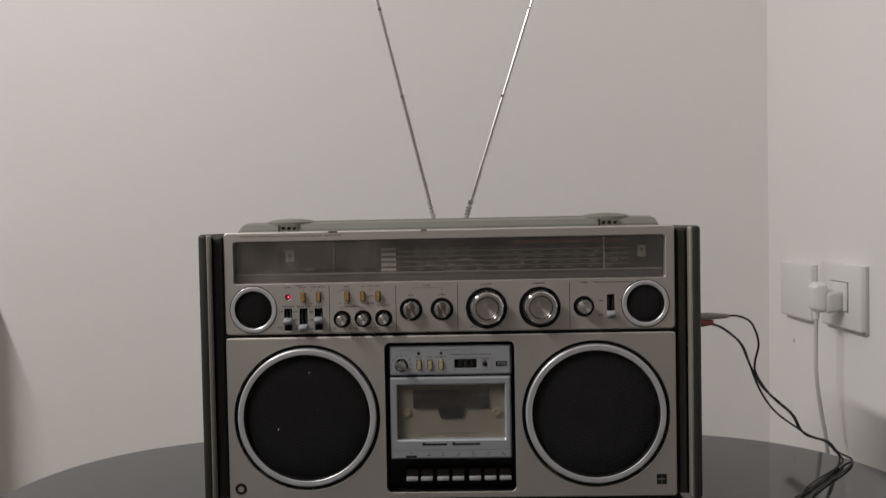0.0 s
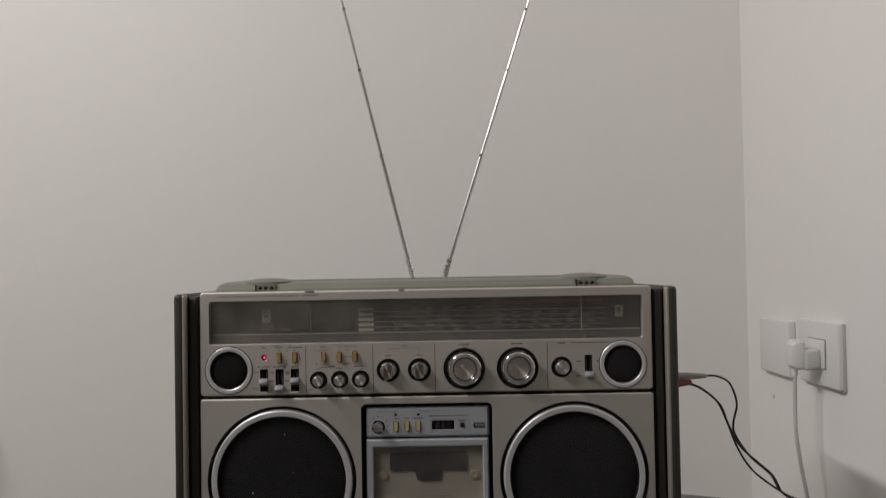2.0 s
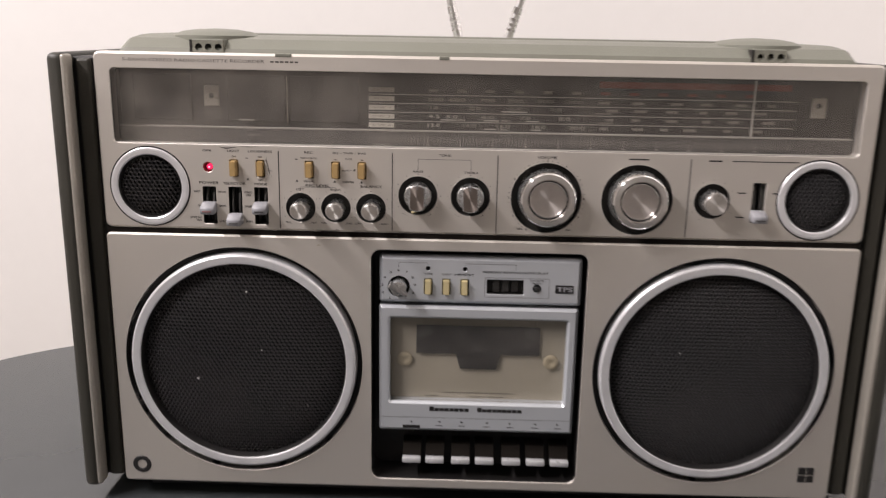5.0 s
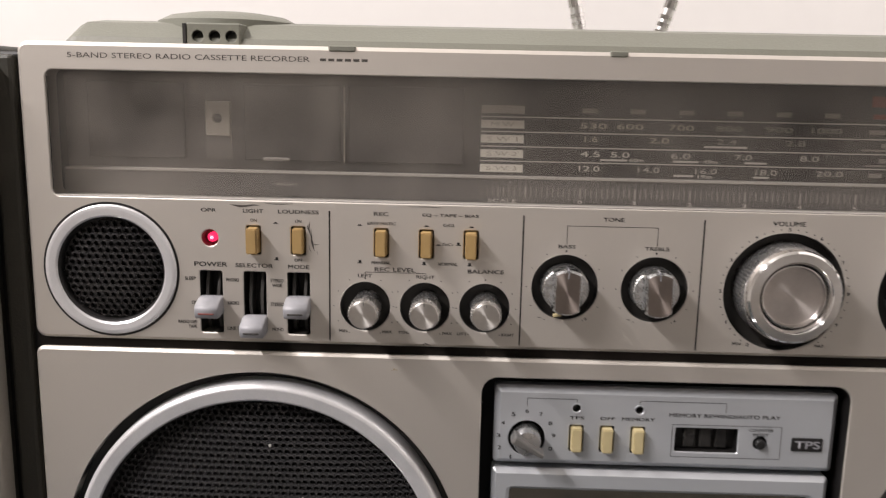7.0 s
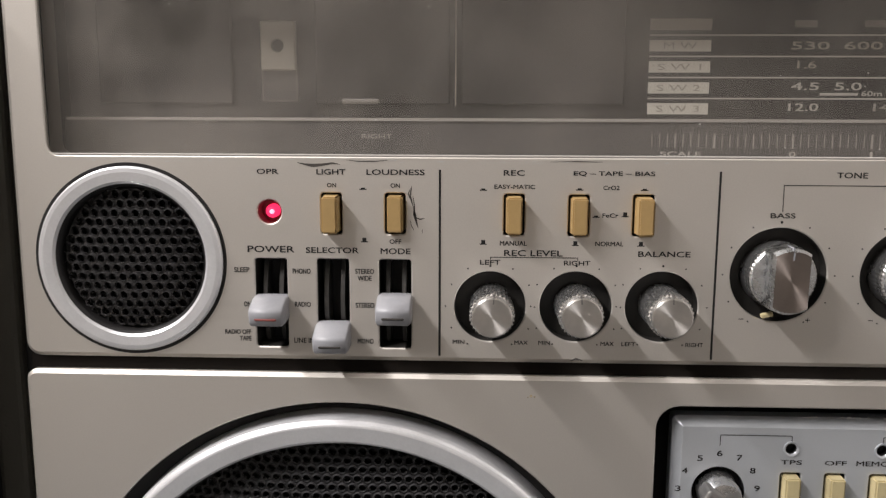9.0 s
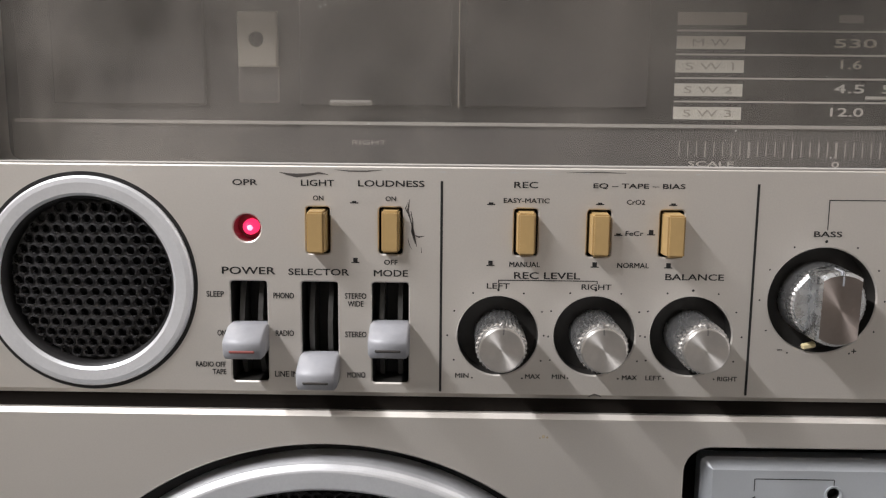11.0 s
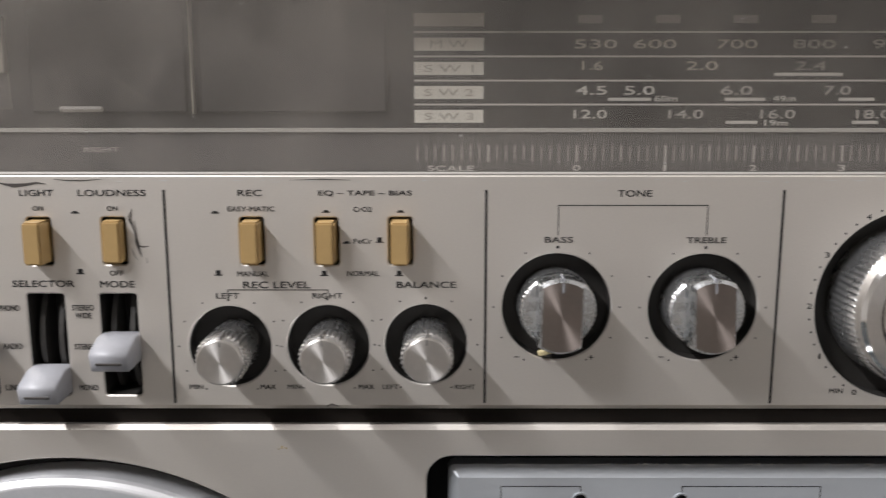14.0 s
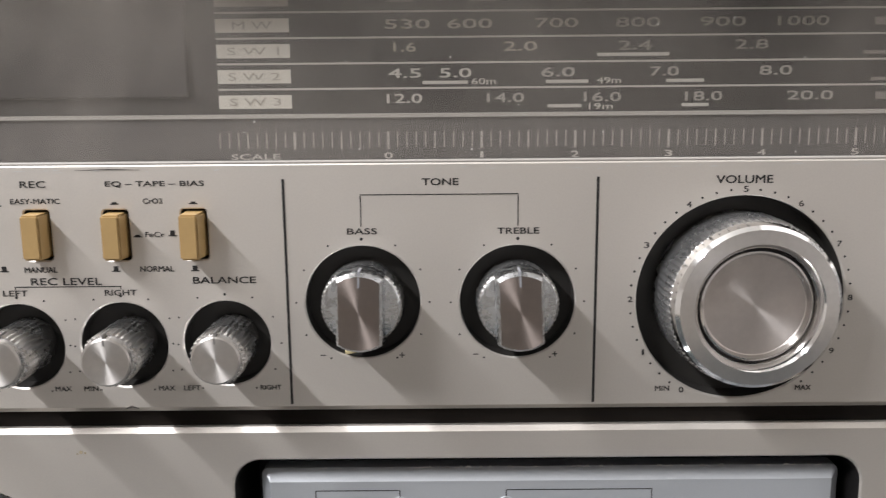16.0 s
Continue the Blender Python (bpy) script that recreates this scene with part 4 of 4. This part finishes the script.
for x, z, q in ((-181, 87.5, 1.0), (-147.5, 147, 0.7), (-139, 108, 0.5), (-110, 70, 0.35), (129, 113, 0.4), (196, 62, 0.3)):
    cx, cz = WOOF[0] if x < 0 else WOOF[1]
    part("lint_speck", lathe([(q, 0.3), (q * 0.6, -0.2), (0, -0.3)], 6), "white", lower, at=(x, 0.45 + 3.6 * (math.hypot(x - cx, z - cz) / 65.3) ** 5, z))
for x, z in ((-222, 25.1), ):
    sc = part("screw_recess", plate(disc(0, 0, 6.5, 32), [disc(0, 0, 3.2, 24)], -0.5, 1, 0.8, 0.3), "black", radio, at=(x, -0.8, z))
    part("screw_head", lathe([(3.2, 0.6), (3.0, 0.2), (0, 0.1)], 24), "well", sc)
part("badge_plate", plate(rrect(218, 30.6, 10.4, 10.7, 0.4, 2), [], -0.3, 0.5, 0.2), "ink", lower, "small dark square badge")
part("badge_lines", flat([rect(213.4, 222.6, 30.4, 30.8), rect(217.8, 218.2, 26, 35)], -0.36), "champ", lower)
part("worn_spots", flat([dot(-100.6, 179.0, 0.42), dot(-99.7, 178.8, 0.28), dot(-101.4, 178.6, 0.22)], -0.05), "rust", lower)

# tape recess
part("tape_recess", cup(rrect(-0.4, 98.2, 135.3, 157.1, 5.9), 0.4, 24), "black", lower)
tp = part("tape_control_panel", plate(rrect(-0.2, 157.4, 127.0, 30.8, 1.6), [disc(-51.4, 152.6, 6.9, 40), disc(-33.2, 164.9, 1.5, 20), disc(-9.9, 164.8, 1.5, 20)]
          + [rrect(x, 153.0, 5.3, 10.5, 0.7, 3) for x in (-32.9, -21.5, -10.0)] + [rrect(15.5, 153.7, 23.2, 9.4, 0.5, 3), disc(35.4, 153.2, 2.6, 24)], 4.0, 10, 2.3, 0.3), "silver", radio, "silver tape counter panel")
YT = 3.94
tp.location, tp.scale = (0.0009, -0.0025, -0.0004), (1.003, 1, 1.003)
for x in (-32.9, -21.5, -10.0):
    push_switch(x, 153.0, 2.6, "cream", tp, 4.0)
for x, z in ((-33.2, 164.9), (-9.9, 164.8)):
    part("indicator_hole", cup(disc(x, z, 1.45, 20), 4.3, 2), "black", tp)
    part("hole_rim", lathe([(2.1, 0.1), (2.0, -0.3), (1.5, -0.1)], 24), "silver", tp, at=(x, 4.0, z))
part("knob_well", cup(disc(-51.4, 152.6, 6.85, 40), 4.3, 4), "black", tp)
sel = part("selector_knob", lathe([(5.4, 7), (5.2, 0.5), (4.6, -2.0), (0, -2.4)], 48), "knurl", radio, "silver pointer knob", at=(-50.65, -2.5, 152.66), smooth=40)
gb = boxed(-6.6, 6.6, -6.0, 0.8, -1.5, 1.5, bevel=0.8)
for v in gb.verts:
    v.co.z *= 1.25 - 0.11 * max(0.0, v.co.x)
bmesh.ops.rotate(gb, cent=(0, 0, 0), matrix=Matrix.Rotation(radians(30), 3, "Y"), verts=gb.verts)
part("pointer_grip", gb, "bevel", sel)
part("counter_well", cup(rrect(15.5, 153.7, 23.1, 9.3, 0.4, 3), 4.3, 4.0), "black", tp, "tape counter window")
for k in range(3):
    part("counter_drum", boxed(7.5 + 6 * k, 12.0 + 6 * k, 6.4, 8, 149.8, 157.6, bevel=0.6), "smoke", tp)
part("reset_well", cup(disc(35.4, 153.2, 2.55, 24), 4.3, 2.5), "black", tp)
part("reset_button", lathe([(1.9, 6), (1.9, 3.2), (1.5, 2.6), (0, 2.5)], 24), "rubber", tp, "black reset button", at=(35.4, 0, 153.0), smooth=40)
badge = part("tps_badge", boxed(46.9, 58.3, 3.5, 5, 150.6, 155.8, bevel=0.2, segs=1), "ink", tp, "dark badge with pale letters")
words("TPS", 52.6, 153.2, 9.4, 3.0, 3.44, "cap", tp, bold=0.01)
for s, x, z, w, h in (("TPS", -33.0, 161.2, 5.4, 1.2), ("OFF", -21.6, 161.2, 5.6, 1.2), ("MEMORY", -10.2, 161.2, 12.2, 1.3), ("MEMORY REWIND/AUTO PLAY", 21.6, 163.3, 41, 1.45),
                      ("COUNTER", 35.4, 158.3, 9.0, 1.1), ("RESET", 35.4, 156.5, 5.6, 1.1),
                      ("1", -57.2, 144.9, 0.5, 1.5), ("2", -61.5, 148.6, 1.4, 1.5), ("3", -62.0, 153.4, 1.4, 1.5), ("4", -60.4, 158.4, 1.4, 1.5), ("5", -56.6, 161.9, 1.4, 1.5),
                      ("6", -51.6, 163.3, 1.4, 1.5), ("7", -46.4, 162.2, 1.4, 1.5), ("8", -42.8, 158.7, 1.4, 1.5), ("9", -41.4, 153.8, 1.4, 1.5), ("0", -42.4, 148.6, 1.4, 1.5)):
    words(s, x, z, w, h, YT, "ink", tp)
for shapes in ([rect(-51.7, -51.5, 165.4, 168.4), rect(-51.5, -33.3, 168.3, 168.5), rect(-33.3, -33.1, 166.6, 168.4)], [rect(-10.0, -9.8, 166.6, 168.4), rect(-9.9, 22, 168.3, 168.5), rect(21.8, 22, 165.0, 168.4)],
               [rect(2.6, 43, 159.6, 159.8), rect(2.6, 43, 146.9, 147.1), rect(2.5, 2.7, 147, 159.7), rect(42.9, 43.1, 147, 159.7)]):
    part("printed_line", flat(shapes, YT), "ink", tp)

rng = random.Random(23)
chips = []
for k in range(70):
    x, w, h, z = -60 + 120 * rng.random(), 0.25 + 1.7 * rng.random() ** 2, 0.12 + 0.45 * rng.random(), 172.65
    chips.append([(x, z), (x + w, z), (x + w * 0.7, z + h * 0.9), (x + w * 0.3, z + h)])
tagged(part("edge_chips", flat(chips, 6.1), "cordw", tp), kind="stuff")

door = part("cassette_door", plate(rrect(0.3, 97.2, 126.5, 86.0, 1.6), [rrect(0.5, 103.2, 113, 57.4, 1.2)], 4.0, 12, 1.8, 1.4), "silver", radio, "silver cassette door")
door.location, door.scale = (-0.0002, -0.0025, -0.0006), (1.003, 1, 1.003)
dp = part("door_pane", boxed(-56, 57, 7.4, 8.2, 74.6, 131.8), "door_pane", door, "clear cassette window")
dp.visible_shadow = False
part("cassette", boxed(-50.5, 51.5, 13, 22, 70, 131, bevel=1.5), "tape", door, "beige cassette tape inside the door")
part("door_inner", boxed(-58, 58, 12.0, 13.2, 72, 134), "tape", door)
part("viewing_window", flat([[(-39.2, 125.4), (-39.2, 106.0), (-13.6, 106.0), (-10.6, 95.8), (12.8, 95.8), (15.8, 106.0), (40.6, 106.0), (40.6, 125.4)][::-1]], 10.6), "smoke", door, "dark smoked tape window")
for x in (-46.6, 48.4):
    part("hub_cap", lathe([(5.0, 2.0), (4.8, 1.2), (4.0, 0.9), (2.0, 0.7), (1.7, 0.9), (0, 0.9)], 24), "hub", door, at=(x, 9.4, 101.4), smooth=40)
part("small_print", flat([rect(-22, 25, 80.2, 80.6), rect(-33, -24, 77.6, 78.0), rect(-4, 18, 77.6, 78.0)], 7.3), "ink", door)
# maker's lettering as plain shapes
nm = [rect(-30.0 + 3.25 * k, -27.02 + 3.25 * k, 68.4, 71.6 if k == 0 else 70.7) for k in range(8)] + [rect(1.2 + 3.25 * k, 4.18 + 3.25 * k, 68.4, 71.6 if k == 0 else 70.7) for k in range(9)]
part("maker_bars", flat(nm, YT), "ink", door)
sym = [[(-42.6, 60.2), (-40.8, 60.2), (-41.7, 61.6)]]
for k, x in enumerate((-23.5, -8.5, 7.5, 23.0, 39.0, 54.0)):
    sym.append([(x - 1, 60.2), (x - 1, 61.6), (x + 1, 60.9)] if k % 2 else [(x + 1, 60.2), (x + 1, 61.6), (x - 1, 60.9)])
    sym.append(rect(x - 2.2, x + 2.2, 57.9, 58.4))
sym.append(rect(-47.3, -36.0, 56.0, 58.2))
sym.append(rect(-61.5, 61.5, 63.6, 63.8))
part("key_symbols", flat(sym, YT), "ink", door)
TAPE_KEYS = [(-47.8, -35.6), (-32.4, -20.2), (-15.4, -3.0), (0.5, 12.8), (18.2, 30.4), (34.2, 46.4), (50.0, 62.2)]
for x0, x1 in TAPE_KEYS:
    key = boxed(x0, x1, 2.0, 20, 31.5, 41.0)
    for v in key.verts:
        if v.co.z > 40:
            v.co.y = max(v.co.y, 9.0)
    part("key", key, "gap", radio, "piano-style tape key")
    part("key_edge", boxed(x0, x1, -1.6, 3.0, 31.6, 35.4, bevel=0.8), "keyw", radio, "pale key edge", smooth=40)

# aerials
def aerial(foot, tip, joints):
    base = part("aerial_base", lathe([(5, 3), (5, -2), (3.6, -5), (0, -6)], 24), "chrome", radio, "swivel aerial base", at=foot, smooth=40)
    f, t = Vector(foot), Vector(tip)
    stops = [0.0] + joints + [1.0]
    radii = [3.4, 3.0, 2.5, 2.0, 1.6]
    for k, (a, b) in enumerate(zip(stops, stops[1:])):
        r = radii[min(k, 4)]
        part("aerial_section", tube([f.lerp(t, a) - f, f.lerp(t, (a + b) / 2) - f, f.lerp(t, b) - f], r, 14, 2), "mast", base, "chrome telescopic section", smooth=40)
        if k:
            part("joint_collar", tube([f.lerp(t, a - 0.004) - f, f.lerp(t, a) - f, f.lerp(t, a + 0.004) - f], radii[min(k - 1, 4)] + 0.25, 14, 2), "chrome", base)
    for a in (0.040, 0.050, 0.060, 0.074):
        part("rib", tube([f.lerp(t, a - 0.0025) - f, f.lerp(t, a) - f, f.lerp(t, a + 0.0025) - f], 3.75, 14, 2), "chrome", base)
    part("aerial_tip", tube([t - f, t - f + 0.006 * (t - f), t - f + 0.012 * (t - f)], 3.0, 12, 2), "chrome", base, smooth=60)


aerial((-15.5, 150, 296), (-106, 150, 672), [0.08, 0.42, 0.70, 0.9])
aerial((16.7, 150, 296), (137.5, 150, 667), [0.08, 0.42, 0.70, 0.9])

# ---- audio lead ----
lead = thing("audio_cable", (0.29, 0.06, TZ), "thin black audio cables with grey and red plugs", "cable")


def local(pts):
    return [(x - 0.29, y - 0.06, z - TZ) for x, y, z in pts]


def plug_shape(a, b, r):
    return tube(local([a, tuple((p + q) / 2 for p, q in zip(a, b)), b]), lambda t: r if t < 0.55 else r * (1 - 0.9 * (t - 0.55)), 16, 5)


part("plug", plug_shape((0.2605, 0.06, 0.9345), (0.306, 0.06, 0.9345), 0.0042), "greyp", lead, "pale grey plug", scale=1, smooth=50)
part("plug", plug_shape((0.2605, 0.06, 0.9265), (0.290, 0.06, 0.9275), 0.0044), "redp", lead, "red plug", scale=1, smooth=50)
LANDING = [(0.440, 0.125, 0.776), (0.466, 0.158, 0.754), (0.474, 0.168, 0.7445), (0.452, 0.128, 0.7438), (0.406, 0.070, 0.7438), (0.363, 0.021, 0.7438), (0.325, -0.030, 0.7438), (0.27, -0.12, 0.7438), (0.2, -0.28, 0.7438)]
part("wire", tube(local([(0.304, 0.06, 0.9345), (0.318, 0.06, 0.934), (0.332, 0.06, 0.926), (0.3395, 0.06, 0.904), (0.336, 0.062, 0.883), (0.339, 0.066, 0.868), (0.358, 0.075, 0.842),
                         (0.384, 0.085, 0.819), (0.402, 0.10, 0.795)] + LANDING), 0.00115), "rubber", lead, scale=1)
part("wire", tube(local([(0.288, 0.06, 0.927), (0.304, 0.061, 0.919), (0.322, 0.062, 0.902), (0.331, 0.064, 0.880), (0.345, 0.068, 0.855), (0.366, 0.078, 0.836), (0.388, 0.09, 0.817), (0.405, 0.10, 0.792)]
                        + [(x + 0.003, y + 0.004, z) for x, y, z in LANDING[:2]] + [(0.487, 0.165, 0.7438), (0.466, 0.128, 0.7438), (0.400, 0.050, 0.7438), (0.366, 0.0, 0.7438), (0.345, -0.03, 0.7438), (0.31, -0.12, 0.7438), (0.26, -0.28, 0.7438)]), 0.00115), "rubber", lead, scale=1)
part("wire", tube(local([(0.288, 0.06, 0.926), (0.300, 0.060, 0.921), (0.318, 0.06, 0.906), (0.329, 0.063, 0.884), (0.342, 0.066, 0.852), (0.362, 0.076, 0.825), (0.395, 0.09, 0.800), (0.42, 0.11, 0.785)]
                        + [(x - 0.002, y, z + 0.002) for x, y, z in LANDING[:2]] + [(0.470, 0.15, 0.7466), (0.44, 0.11, 0.7464), (0.395, 0.06, 0.7464), (0.36, 0.01, 0.7438), (0.335, -0.03, 0.7438), (0.29, -0.12, 0.7438), (0.23, -0.28, 0.7438)]), 0.00115), "rubber", lead, scale=1)

# ---- sockets on the east wall ----
WX = ROOM["x1"]


def wall_part(name, y0, y1, z0, z1, out0, out1, mat, parent, bevel=0.002, label=""):
    return part(name, boxed(-out1, -out0, y0, y1, z0, z1, bevel=bevel, segs=3), mat, parent, label, scale=1, smooth=50)


sock = thing("wall_socket", (WX, 0.328, 0.93), "white plastic wall socket plate with a plug in it", "wall socket")
wall_part("plate", -0.064, 0.064, -0.0455, 0.0455, 0.0, 0.011, "white", sock, 0.003)
# grey sheet showing past the plate paints the shaded gap at the wall
wall_part("plate_rim_shade", -0.0651, 0.0625, -0.0470, 0.0440, 0.0, 0.0045, "mark", sock, 0.0005)
wall_part("module_gap", -0.0272, 0.0312, -0.0212, 0.0202, 0.009, 0.0113, "smoke", sock, 0.0004)
wall_part("blank_module", -0.0262, -0.0085, -0.0203, 0.0193, 0.010, 0.0142, "white", sock, 0.0016)
wall_part("socket_module", -0.0075, 0.0302, -0.0203, 0.0193, 0.009, 0.0122, "white", sock, 0.0012)
blank = thing("switch_plate", (WX, 0.490, 0.925), "blank white plastic wall plate", "wall plate")
wall_part("plate", -0.061, 0.061, -0.0435, 0.0435, 0.0, 0.012, "white", blank, 0.003)
# likewise a grey sheet painting the shade under the blank plate
wall_part("plate_rim_shade", -0.0595, 0.0595, -0.0445, 0.0425, 0.0, 0.0035, "mark", blank, 0.0005)
adaptor = thing("power_plug", (WX - 0.0137, 0.326, 0.928), "white power plug with a hanging white cord", "plug")
neck = boxed(-0.022, 0.0012, -0.0165, 0.016, -0.0195, 0.010, bevel=0.005, segs=4)
for v in neck.verts:
    v.co.z += 0.25 * min(0.0, v.co.x + 0.010)
part("plug_neck", neck, "cordw", adaptor, scale=1, smooth=50)
head = boxed(-0.039, -0.0185, -0.0135, 0.0135, -0.0205, 0.0215, bevel=0.0058, segs=4)
for v in head.verts:
    if v.co.x < -0.035:
        v.co.z *= 0.86
        v.co.y *= 0.88
part("plug_head", head, "white", adaptor, scale=1, smooth=50)
part("cord_relief", tube([(-0.030, 0.002, -0.012), (-0.030, 0.002, -0.021), (-0.030, 0.002, -0.03)], 0.0042, 12, 3), "white", adaptor, scale=1)
part("cord", tube([(-0.030, 0.002, -0.028), (-0.030, 0.004, -0.06), (-0.030, 0.003, -0.11), (-0.026, -0.003, -0.16), (-0.022, -0.010, -0.20), (-0.018, -0.008, -0.26), (-0.012, 0.0, -0.45), (-0.012, 0.02, -0.9)], 0.0028), "cordw", adaptor, scale=1)

# marks on the walls
mk = part("wall_mark", lathe([(0.004, 0.0), (0.003, -0.0006), (0, -0.0008)], 10), "mark", None, scale=1)
mk.matrix_world = Matrix.Translation((WX - 0.0002, 0.525, 0.8395)) @ Matrix.Rotation(radians(-90), 4, "Z")
tagged(mk, "small grey scuff on the painted wall", "scuff")
